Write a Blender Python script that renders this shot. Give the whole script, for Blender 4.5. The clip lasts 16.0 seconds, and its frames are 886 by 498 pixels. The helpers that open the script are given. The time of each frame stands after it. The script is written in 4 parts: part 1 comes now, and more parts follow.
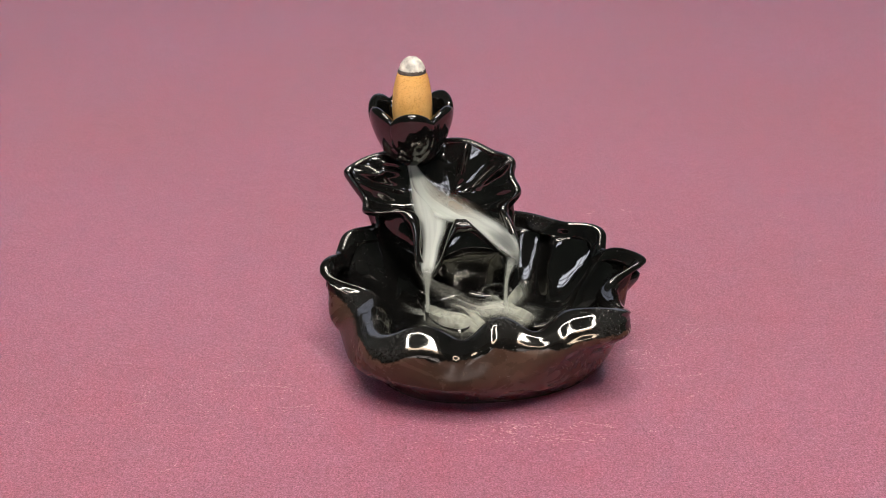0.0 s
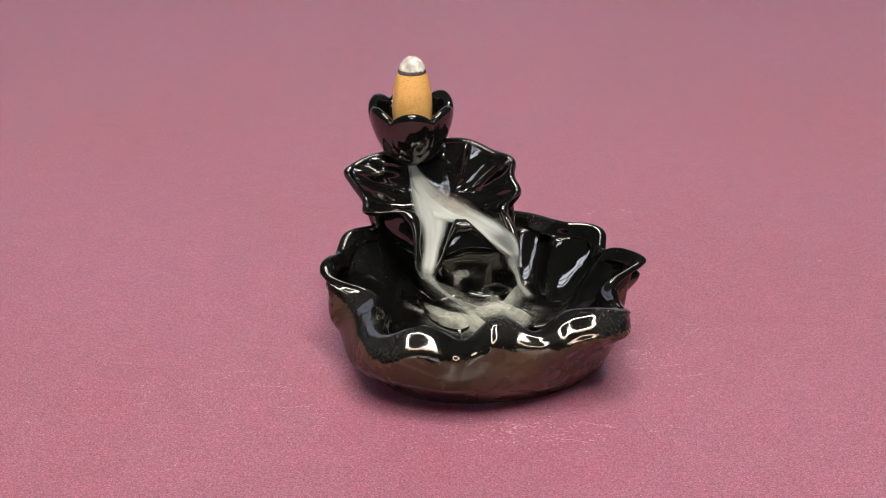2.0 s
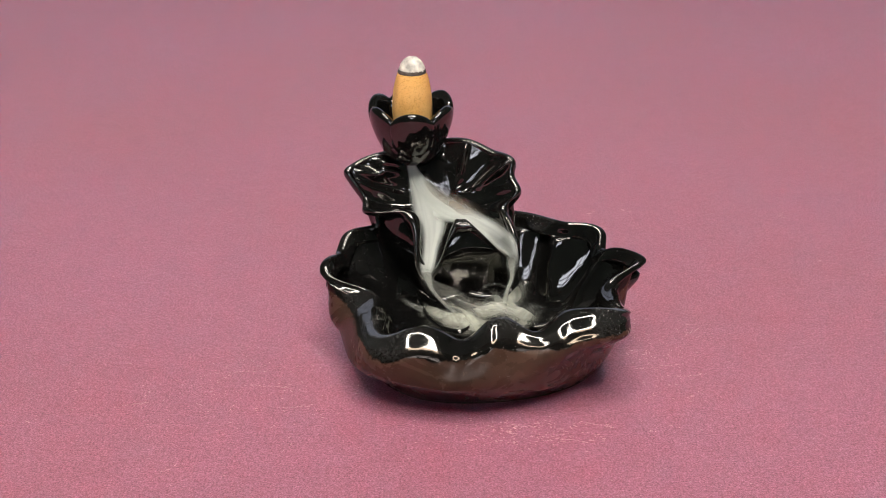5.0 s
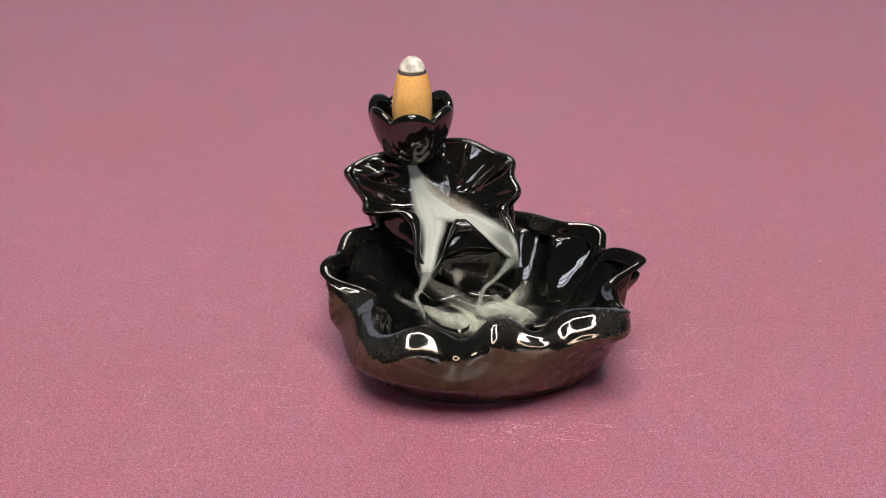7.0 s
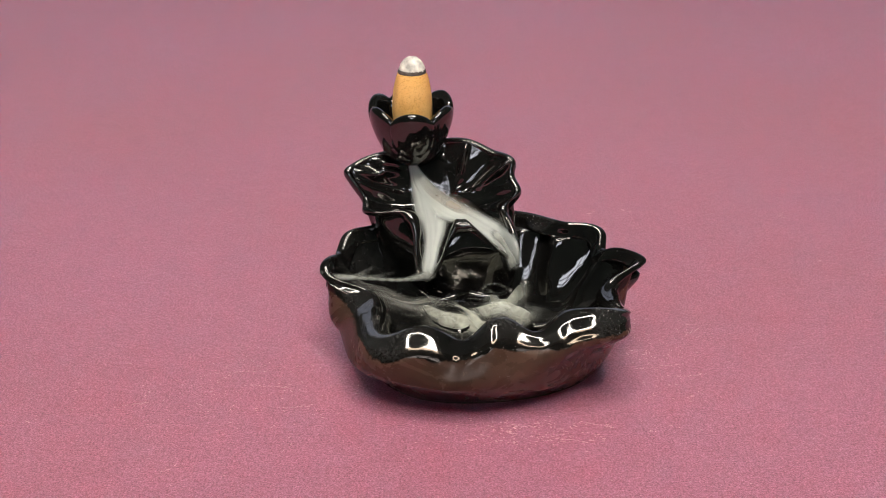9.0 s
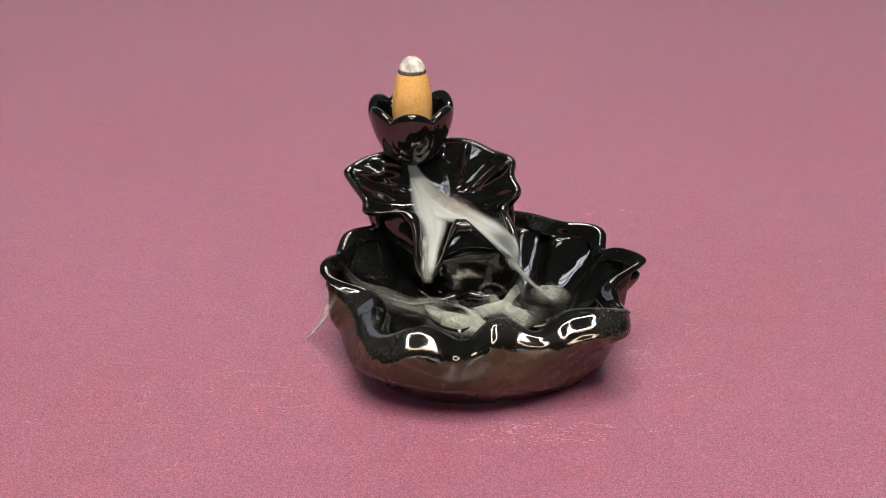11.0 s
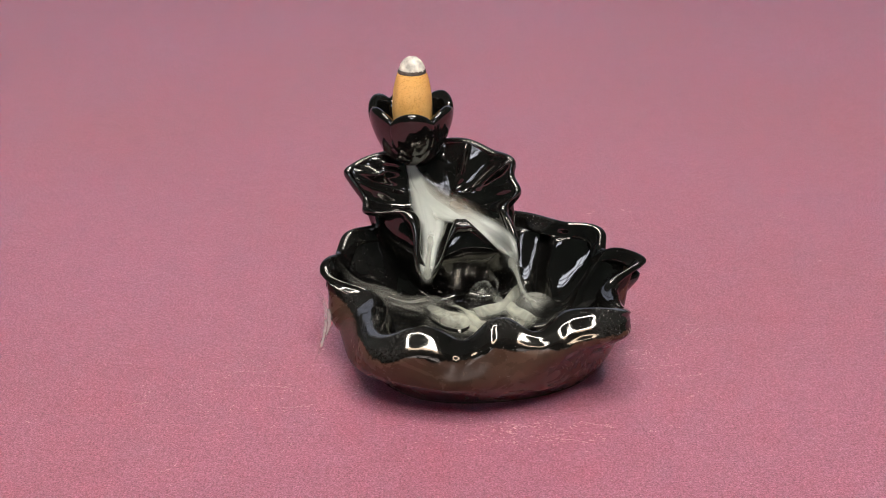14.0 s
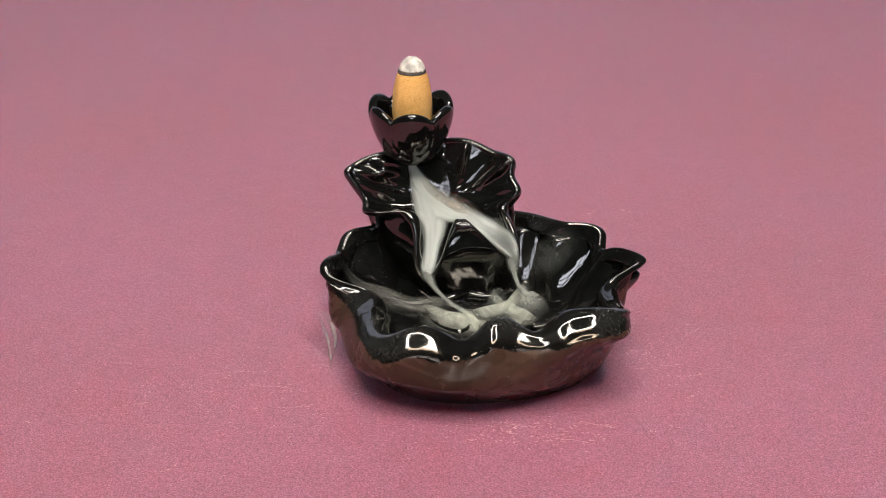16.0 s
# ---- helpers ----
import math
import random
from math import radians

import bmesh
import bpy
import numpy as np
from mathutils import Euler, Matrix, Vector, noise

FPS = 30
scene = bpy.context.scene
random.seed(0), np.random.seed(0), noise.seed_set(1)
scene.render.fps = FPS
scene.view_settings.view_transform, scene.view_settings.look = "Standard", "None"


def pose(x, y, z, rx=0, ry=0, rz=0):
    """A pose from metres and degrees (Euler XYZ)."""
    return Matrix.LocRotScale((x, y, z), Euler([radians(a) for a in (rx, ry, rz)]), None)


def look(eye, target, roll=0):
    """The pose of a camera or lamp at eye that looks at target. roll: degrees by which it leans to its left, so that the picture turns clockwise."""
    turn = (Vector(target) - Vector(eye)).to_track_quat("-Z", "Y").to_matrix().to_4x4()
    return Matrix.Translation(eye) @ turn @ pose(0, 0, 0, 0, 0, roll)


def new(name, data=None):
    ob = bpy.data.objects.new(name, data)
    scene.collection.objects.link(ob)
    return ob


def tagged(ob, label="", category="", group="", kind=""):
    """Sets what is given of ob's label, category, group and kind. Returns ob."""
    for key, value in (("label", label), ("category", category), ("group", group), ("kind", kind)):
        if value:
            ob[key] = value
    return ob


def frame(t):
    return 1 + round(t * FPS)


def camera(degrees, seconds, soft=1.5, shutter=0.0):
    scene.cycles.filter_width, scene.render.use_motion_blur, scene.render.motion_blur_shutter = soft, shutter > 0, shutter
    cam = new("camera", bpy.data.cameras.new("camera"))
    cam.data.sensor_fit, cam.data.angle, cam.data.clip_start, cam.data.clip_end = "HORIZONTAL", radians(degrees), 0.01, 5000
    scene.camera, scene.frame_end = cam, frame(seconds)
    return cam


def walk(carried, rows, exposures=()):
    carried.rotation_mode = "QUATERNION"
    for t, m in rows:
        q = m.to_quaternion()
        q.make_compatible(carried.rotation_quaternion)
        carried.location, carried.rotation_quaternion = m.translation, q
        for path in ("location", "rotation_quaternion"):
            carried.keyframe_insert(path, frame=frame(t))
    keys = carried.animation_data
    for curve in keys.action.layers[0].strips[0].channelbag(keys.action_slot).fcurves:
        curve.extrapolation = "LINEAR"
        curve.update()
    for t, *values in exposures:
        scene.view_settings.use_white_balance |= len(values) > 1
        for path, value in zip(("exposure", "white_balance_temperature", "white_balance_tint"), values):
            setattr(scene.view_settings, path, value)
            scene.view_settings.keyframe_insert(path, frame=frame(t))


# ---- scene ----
# ---------------------------------------------------------------- camera
MM = 0.001
cam = camera(40, 16.0, soft=1.0)
scene.cycles.transparent_max_bounces = 24
EYE = (-0.01107, -0.31900, 0.18277)
AIM = (-0.01107, -0.31900 + 0.35 * math.cos(radians(25)), 0.18277 - 0.35 * math.sin(radians(25)))
walk(cam, [(0.0, look(EYE, AIM)), (16.0, look(EYE, AIM))], exposures=((0.0, 0.0), (16.0, 0.0)))

# ---------------------------------------------------------------- light
RING_GLOW = 38.8
WINDOW_GLOW = 9.0
NORTH_GLOW = 0.95
world = bpy.data.worlds.new("room_air")
scene.world = world
world.use_nodes = True
world.node_tree.nodes["Background"].inputs["Color"].default_value = (0.5, 0.55, 0.65, 1)
world.node_tree.nodes["Background"].inputs["Strength"].default_value = 0.1


# ---------------------------------------------------------------- materials
def blank(name):
    m = bpy.data.materials.new(name)
    m.use_nodes = True
    nt = m.node_tree
    nt.nodes.clear()
    out = nt.nodes.new("ShaderNodeOutputMaterial")

    def node(kind, **values):
        nd = nt.nodes.new("ShaderNode" + kind)
        for key, value in values.items():
            nd.inputs[key.replace("_", " ")].default_value = value
        return nd

    return m, nt, out, node


def link(nt, a, b, out=0):
    nt.links.new(a.outputs[out], b)


def ramp(nt, source, stops, out=0):
    r = nt.nodes.new("ShaderNodeValToRGB")
    els = r.color_ramp.elements
    while len(els) < len(stops):
        els.new(0.5)
    for el, (p, c) in zip(els, stops):
        el.position = p
        el.color = c if len(c) == 4 else (*c, 1)
    nt.links.new(source.outputs[out], r.inputs["Fac"])
    return r


def mixed(nt, fac, a, b, mode="MIX"):
    m = nt.nodes.new("ShaderNodeMix")
    m.data_type, m.blend_type = "RGBA", mode
    for socket, value in ((m.inputs[0], fac), (m.inputs[6], a), (m.inputs[7], b)):
        if hasattr(value, "outputs"):
            nt.links.new(value.outputs[2 if value.bl_idname == "ShaderNodeMix" else 0], socket)
        else:
            socket.default_value = value
    return m


def emitter(name, colour, strength):
    m, nt, out, node = blank(name)
    e = node("Emission", Color=(*colour, 1), Strength=strength)
    link(nt, e, out.inputs["Surface"])
    return m


def plain(name, colour, rough, grain=400.0, spread=0.12, bump=0.1, metal=0.0):
    m, nt, out, node = blank(name)
    p = node("BsdfPrincipled", Roughness=rough, Metallic=metal)
    tc = nt.nodes.new("ShaderNodeTexCoord")
    fine = node("TexNoise", Scale=grain, Detail=4.0)
    link(nt, tc, fine.inputs["Vector"], 3)
    lo = [c * (1 - spread) for c in colour]
    hi = [min(1, c * (1 + spread)) for c in colour]
    col = ramp(nt, fine, [(0.3, lo), (0.7, hi)])
    link(nt, col, p.inputs["Base Color"])
    b = node("Bump", Strength=bump, Distance=0.0003)
    link(nt, fine, b.inputs["Height"])
    link(nt, b, p.inputs["Normal"])
    link(nt, p, out.inputs["Surface"])
    return m


def glaze(name, dark, light, rough_lo, rough_hi, ior, bare=None, tint=(1.0, 0.95, 0.88, 1)):
    """Ceramic glaze: smooth, gently uneven, with clustered dust specks and dull worn patches."""
    m, nt, out, node = blank(name)
    p = node("BsdfPrincipled", Roughness=0.06, IOR=ior, Specular_Tint=tint)
    tc = nt.nodes.new("ShaderNodeTexCoord")
    swell = node("TexNoise", Scale=120.0, Detail=2.0)
    dust = node("TexNoise", Scale=2100.0, Detail=1.0)
    patch = node("TexNoise", Scale=85.0, Detail=3.0)
    film = node("TexNoise", Scale=38.0, Detail=4.0)
    for nd in (swell, dust, patch, film):
        link(nt, tc, nd.inputs["Vector"], 3)
    specks = ramp(nt, dust, [(0.69, (0, 0, 0)), (0.75, (1, 1, 1))])
    where = ramp(nt, patch, [(0.50, (0.02, 0.02, 0.02)), (0.70, (1, 1, 1))])
    dusty = mixed(nt, 1.0, specks, where, "MULTIPLY")
    body = ramp(nt, film, [(0.35, dark), (0.7, light)])
    rough = ramp(nt, film, [(0.35, (rough_lo,) * 3), (0.75, (rough_hi,) * 3)])
    if bare:   # the black glaze ends in an uneven line below the lips, over brown clay
        run = nt.nodes.new("ShaderNodeSeparateXYZ")
        link(nt, tc, run.inputs[0], 2)
        ragged = node("TexNoise", Scale=150.0, Detail=6.0, Roughness=0.65)
        link(nt, tc, ragged.inputs["Vector"], 3)
        low = nt.nodes.new("ShaderNodeMath")
        low.operation = "MULTIPLY_ADD"
        nt.links.new(ragged.outputs[0], low.inputs[0])
        low.inputs[1].default_value = 0.09
        nt.links.new(run.outputs["X"], low.inputs[2])
        line = nt.nodes.new("ShaderNodeMapRange")
        line.inputs["From Min"].default_value, line.inputs["From Max"].default_value = 0.628, 0.636
        link(nt, low, line.inputs["Value"])
        clay = ramp(nt, film, [(0.35, bare[0]), (0.7, bare[1])])
        smear = node("TexNoise", Scale=60.0, Detail=5.0, Roughness=0.7, Distortion=1.0)
        link(nt, tc, smear.inputs["Vector"], 3)
        stain = ramp(nt, smear, [(0.35, (0.72, 0.70, 0.72)), (0.62, (1.2, 1.2, 1.25))])
        clay = mixed(nt, 1.0, clay, stain, "MULTIPLY")
        body = mixed(nt, line, body, clay)
        dull = ramp(nt, smear, [(0.35, (0.20,) * 3), (0.7, (0.34,) * 3)])
        rough = mixed(nt, line, rough, dull)
    col = mixed(nt, dusty, body, (0.30, 0.29, 0.27, 1))
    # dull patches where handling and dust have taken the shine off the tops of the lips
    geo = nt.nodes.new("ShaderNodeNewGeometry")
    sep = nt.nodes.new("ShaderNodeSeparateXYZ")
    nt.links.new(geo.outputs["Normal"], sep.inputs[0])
    # besides dust, grey on upward faces paints in a faint sheen, lifting the blacks
    upward = ramp(nt, sep, [(0.35, (0, 0, 0)), (0.95, (1, 1, 1))], 2)
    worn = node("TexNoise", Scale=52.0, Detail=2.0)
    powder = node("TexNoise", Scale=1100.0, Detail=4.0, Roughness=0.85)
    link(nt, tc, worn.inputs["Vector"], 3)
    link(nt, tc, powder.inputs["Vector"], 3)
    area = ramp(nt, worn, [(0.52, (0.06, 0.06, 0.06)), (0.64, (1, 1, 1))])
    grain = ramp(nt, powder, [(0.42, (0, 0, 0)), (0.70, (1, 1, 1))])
    grey = mixed(nt, 1.0, mixed(nt, 1.0, area, grain, "MULTIPLY"), upward, "MULTIPLY")
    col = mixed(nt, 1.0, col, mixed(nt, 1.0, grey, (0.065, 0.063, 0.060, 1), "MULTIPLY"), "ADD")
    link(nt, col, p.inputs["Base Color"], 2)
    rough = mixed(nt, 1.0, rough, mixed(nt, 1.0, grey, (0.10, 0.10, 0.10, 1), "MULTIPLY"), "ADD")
    link(nt, rough, p.inputs["Roughness"], 2)
    b = node("Bump", Strength=0.28, Distance=0.0007)
    link(nt, swell, b.inputs["Height"])
    b2 = node("Bump", Strength=0.06, Distance=0.00005)
    link(nt, dust, b2.inputs["Height"])
    wrinkle = node("TexNoise", Scale=330.0, Detail=4.0, Distortion=0.8)
    link(nt, tc, wrinkle.inputs["Vector"], 3)
    crumple = mixed(nt, 1.0, wrinkle, area, "MULTIPLY")
    b3 = node("Bump", Strength=0.22, Distance=0.0004)
    link(nt, crumple, b3.inputs["Height"], 2)
    link(nt, b, b3.inputs["Normal"])
    link(nt, b3, b2.inputs["Normal"])
    link(nt, b2, p.inputs["Normal"])
    link(nt, p, out.inputs["Surface"])
    return m


def paper():
    """Dusty-pink card with a fine fibrous tooth, faint blotches and pale flecks."""
    m, nt, out, node = blank("pink_card")
    p = node("BsdfPrincipled", Roughness=0.44, IOR=1.55, Subsurface_Weight=0.3, Subsurface_Radius=(1.0, 0.10, 0.08), Subsurface_Scale=0.012)
    tc = nt.nodes.new("ShaderNodeTexCoord")
    tooth = node("TexNoise", Scale=1850.0, Detail=3.0, Roughness=0.8)
    blotch = node("TexNoise", Scale=7.0, Detail=4.0)
    fleck = node("TexNoise", Scale=420.0, Detail=2.0)
    mottle = node("TexNoise", Scale=120.0, Detail=6.0, Roughness=0.75)
    pile = node("TexNoise", Scale=680.0, Detail=2.0, Roughness=0.6)
    for nd in (tooth, blotch, fleck, mottle, pile):
        link(nt, tc, nd.inputs["Vector"], 3)
    big = ramp(nt, blotch, [(0.3, (0.420, 0.150, 0.196)), (0.7, (0.434, 0.162, 0.230))])
    fine = ramp(nt, tooth, [(0.36, (0.53, 0.44, 0.47)), (0.5, (0.94, 0.93, 0.94)), (0.64, (1.34, 1.42, 1.42))])
    col = mixed(nt, 1.0, big, fine, "MULTIPLY")
    uneven = ramp(nt, mottle, [(0.35, (0.95, 0.92, 0.92)), (0.65, (1.04, 1.06, 1.06))])
    col = mixed(nt, 1.0, col, uneven, "MULTIPLY")
    nap = ramp(nt, pile, [(0.34, (0.89, 0.85, 0.86)), (0.66, (1.10, 1.13, 1.13))])
    col = mixed(nt, 1.0, col, nap, "MULTIPLY")
    spot = ramp(nt, fleck, [(0.72, (0, 0, 0)), (0.80, (0.6, 0.6, 0.6))])
    col2 = mixed(nt, spot, col, (0.78, 0.50, 0.50, 1))
    link(nt, col2, p.inputs["Base Color"], 2)
    b = node("Bump", Strength=0.55, Distance=0.00025)
    link(nt, tooth, b.inputs["Height"])
    link(nt, b, p.inputs["Normal"])
    link(nt, p, out.inputs["Surface"])
    return m


def smoke(name, density, grain=90.0, tail=0.25, soft=1.0, contrast=0.45, edge=0.5, head=None, streaks=None, colour=(0.86, 0.87, 0.77)):
    """Drifting smoke: fades towards the edges and ends of its sheet, streaked along its flow."""
    m, nt, out, node = blank(name)
    tc = nt.nodes.new("ShaderNodeTexCoord")
    sep = nt.nodes.new("ShaderNodeSeparateXYZ")
    nt.links.new(tc.outputs["UV"], sep.inputs[0])

    def op(kind, a, b=None):
        nd = nt.nodes.new("ShaderNodeMath")
        nd.operation = kind
        for i, value in enumerate((a, b)):
            if value is None:
                continue
            if isinstance(value, (int, float)):
                nd.inputs[i].default_value = value
            else:
                nt.links.new(value, nd.inputs[i])
        return nd.outputs[0]

    def hump(socket, reach):
        inner = op("SUBTRACT", 0.5, op("ABSOLUTE", op("SUBTRACT", socket, 0.5)))
        r = nt.nodes.new("ShaderNodeMapRange")
        r.interpolation_type = "SMOOTHSTEP"
        r.inputs["From Max"].default_value = reach
        nt.links.new(inner, r.inputs["Value"])
        return r.outputs[0]

    across = op("POWER", hump(sep.outputs["Y"], edge), soft)
    def rise(socket, reach):
        r = nt.nodes.new("ShaderNodeMapRange")
        r.interpolation_type = "SMOOTHSTEP"
        r.inputs["From Max"].default_value = reach
        nt.links.new(socket, r.inputs["Value"])
        return r.outputs[0]

    along = op("MULTIPLY", rise(sep.outputs["X"], head or tail), rise(op("SUBTRACT", 1.0, sep.outputs["X"]), tail))
    swirl = node("TexNoise", Scale=grain, Detail=3.0, Distortion=1.2)
    if streaks:   # drawn out along the flow
        stretch = nt.nodes.new("ShaderNodeMapping")
        stretch.inputs["Scale"].default_value = streaks
        nt.links.new(tc.outputs["UV"], stretch.inputs["Vector"])
        link(nt, stretch, swirl.inputs["Vector"])
        swirl.inputs["Scale"].default_value = 1.0
    else:
        link(nt, tc, swirl.inputs["Vector"], 3)
    cloud = nt.nodes.new("ShaderNodeMapRange")
    cloud.inputs["From Min"].default_value = 0.35
    cloud.inputs["From Max"].default_value = 0.65
    cloud.inputs["To Min"].default_value = 1.0 - contrast
    link(nt, swirl, cloud.inputs["Value"])
    alpha = op("MULTIPLY", op("MULTIPLY", across, along), op("MULTIPLY", cloud.outputs[0], density))
    # smoke scatters alike in all directions: both lobes face the lamp
    d = node("BsdfDiffuse", Color=(*colour, 1))
    tr = node("BsdfTranslucent", Color=(*colour, 1))
    facing = node("CombineXYZ", X=0.0, Y=-0.45, Z=0.89)
    link(nt, facing, d.inputs["Normal"])
    link(nt, facing, tr.inputs["Normal"])
    both = node("MixShader", Fac=0.5)
    link(nt, d, both.inputs[1])
    link(nt, tr, both.inputs[2])
    clear = node("BsdfTransparent")
    mix = node("MixShader")
    nt.links.new(alpha, mix.inputs[0])
    link(nt, clear, mix.inputs[1])
    link(nt, both, mix.inputs[2])
    link(nt, mix, out.inputs["Surface"])
    return m


def cone_paste():
    m, nt, out, node = blank("pressed_incense")
    p = node("BsdfPrincipled", Roughness=0.9)
    tc = nt.nodes.new("ShaderNodeTexCoord")
    grit = node("TexNoise", Scale=2600.0, Detail=3.0)
    tone = node("TexNoise", Scale=160.0, Detail=3.0)
    for nd in (grit, tone):
        link(nt, tc, nd.inputs["Vector"], 3)
    base = ramp(nt, tone, [(0.3, (0.90, 0.47, 0.12)), (0.7, (0.96, 0.57, 0.19))])
    speck = ramp(nt, grit, [(0.3, (0.72, 0.60, 0.46)), (0.5, (1, 1, 1))])
    col = mixed(nt, 1.0, base, speck, "MULTIPLY")
    link(nt, col, p.inputs["Base Color"], 2)
    b = node("Bump", Strength=0.5, Distance=0.0002)
    link(nt, grit, b.inputs["Height"])
    link(nt, b, p.inputs["Normal"])
    link(nt, p, out.inputs["Surface"])
    return m


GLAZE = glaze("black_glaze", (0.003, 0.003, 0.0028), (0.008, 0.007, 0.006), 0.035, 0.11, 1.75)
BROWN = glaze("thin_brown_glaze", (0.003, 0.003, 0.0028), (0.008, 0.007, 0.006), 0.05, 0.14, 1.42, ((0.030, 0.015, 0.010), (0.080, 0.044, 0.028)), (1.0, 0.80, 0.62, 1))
CARD = paper()
PASTE = cone_paste()
ASH = plain("grey_ash", (0.72, 0.66, 0.57), 0.95, grain=420.0, spread=0.42, bump=1.0)
CHAR = plain("burnt_edge", (0.10, 0.085, 0.07), 0.95, grain=900.0, spread=0.5, bump=0.8)
LINT = plain("pale_fibre", (0.74, 0.46, 0.46), 0.9, grain=300.0)
WALL = plain("dark_wall", (0.15, 0.19, 0.17), 0.8, grain=6.0, bump=0.05)
WOOD = plain("table_wood", (0.07, 0.045, 0.03), 0.6, grain=30.0)
METAL = plain("black_metal", (0.02, 0.02, 0.02), 0.4, grain=50.0)
FRAME = plain("window_paint", (0.35, 0.35, 0.36), 0.5, grain=40.0)
RING = emitter("ring_diffuser", (1.0, 0.95, 0.89), RING_GLOW)
DAY = emitter("daylight_outside", (0.78, 0.84, 1.0), WINDOW_GLOW)
DUSK = emitter("far_daylight", (0.64, 0.70, 0.90), NORTH_GLOW)
SHEET = smoke("smoke_sheet", 1.0, grain=130.0, tail=0.18, soft=1.0, contrast=0.13, edge=0.31, head=0.06, streaks=(2.5, 4.5, 1.0), colour=(0.91, 0.93, 0.85))
STREAM = smoke("smoke_stream", 0.62, grain=220.0, tail=0.5, soft=1.3, contrast=0.3)
POOL = smoke("smoke_pool", 0.80, grain=150.0, tail=0.35, soft=0.9, contrast=0.45, edge=0.34, colour=(0.92, 0.93, 0.78))
LAKE = smoke("smoke_lake", 0.66, grain=170.0, tail=0.3, soft=0.9, contrast=0.55, edge=0.35, colour=(0.82, 0.81, 0.68))
DRIFT = smoke("smoke_drift", 0.42, grain=150.0, tail=0.4, soft=0.9, contrast=0.9, edge=0.45, streaks=(2.0, 7.0, 1.0), colour=(0.80, 0.78, 0.68))
TENDRIL = smoke("smoke_tendril", 0.5, grain=120.0, tail=0.4, soft=1.0, contrast=0.5)
BALL = smoke("smoke_ball", 0.55, grain=240.0, tail=0.45, soft=1.0, contrast=0.5, edge=0.45, colour=(0.90, 0.90, 0.80))
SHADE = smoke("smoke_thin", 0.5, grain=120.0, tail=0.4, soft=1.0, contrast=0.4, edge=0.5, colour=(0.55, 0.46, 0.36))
WISP = smoke("smoke_wisp", 0.36, grain=170.0, tail=0.45, soft=1.1, contrast=0.85)


# ---------------------------------------------------------------- builders
def obj(name, bm, material, parent=None, label="", smooth=True):
    me = bpy.data.meshes.new(name)
    bm.normal_update()
    bm.to_mesh(me)
    bm.free()
    me.materials.append(material)
    if smooth:
        me.polygons.foreach_set("use_smooth", [True] * len(me.polygons))
    ob = new(name, me)
    ob.parent = parent
    return tagged(ob, label) if label else ob


def part(name, bm, material, parent, label="", smooth=True):
    return obj(name, bm, material, parent, label, smooth)


def grid_mesh(points, closed_v=False, closed_u=False, uv=True):
    """A bmesh from an array of points [rows][columns][3]; rows run along u, columns along v."""
    nu, nv = len(points), len(points[0])
    bm = bmesh.new()
    layer = bm.loops.layers.uv.new("UVMap") if uv else None
    vs = [[bm.verts.new(p) for p in row] for row in points]
    for i in range(nu if closed_u else nu - 1):
        for j in range(nv if closed_v else nv - 1):
            i2, j2 = (i + 1) % nu, (j + 1) % nv
            f = bm.faces.new((vs[i][j], vs[i2][j], vs[i2][j2], vs[i][j2]))
            if uv:
                for lp, (a, b) in zip(f.loops, ((i, j), (i + 1, j), (i + 1, j + 1), (i, j + 1))):
                    lp[layer].uv = (a / (nu - 1), b / (nv - 1))
    return bm


def box(size, at, bevel=0.0):
    bm = bmesh.new()
    bmesh.ops.create_cube(bm, size=1.0, matrix=Matrix.Translation(at) @ Matrix.Diagonal((*size, 1)))
    if bevel:
        bmesh.ops.bevel(bm, geom=bm.edges[:], offset=bevel, segments=2, affect="EDGES")
    return bm


def around(lobes, count):
    """Smooth closed curves through lobes (bearing in degrees, value, value ...): count evenly spaced bearings."""
    rows = sorted((r[0] % 360, *r[1:]) for r in lobes)
    t = np.array([r[0] for r in rows])
    vals = np.array([r[1:] for r in rows], float)
    t = np.concatenate([t[-3:] - 360, t, t[:3] + 360])
    vals = np.concatenate([vals[-3:], vals, vals[:3]])
    slope = np.zeros_like(vals)
    d = np.diff(vals, axis=0) / np.diff(t)[:, None]
    for i in range(1, len(t) - 1):
        h0, h1 = t[i] - t[i - 1], t[i + 1] - t[i]
        slope[i] = (d[i - 1] * h1 + d[i] * h0) / (h0 + h1)
        flat = d[i - 1] * d[i] <= 0
        slope[i][flat] *= 0.35
    q = np.arange(count) * 360.0 / count
    k = np.clip(np.searchsorted(t, q, side="right") - 1, 0, len(t) - 2)
    h = (t[k + 1] - t[k])[:, None]
    s = ((q - t[k]) / (t[k + 1] - t[k]))[:, None]
    out = ((1 + 2 * s) * (1 - s) ** 2 * vals[k] + s * (1 - s) ** 2 * h * slope[k]
           + s * s * (3 - 2 * s) * vals[k + 1] + s * s * (s - 1) * h * slope[k + 1])
    return np.radians(q), out


def eased(a, passes):
    """The closed curve a, smoothed along its run."""
    a = np.array(a, float)
    for _ in range(passes):
        a = 0.25 * np.roll(a, 1, 0) + 0.5 * a + 0.25 * np.roll(a, -1, 0)
    return a


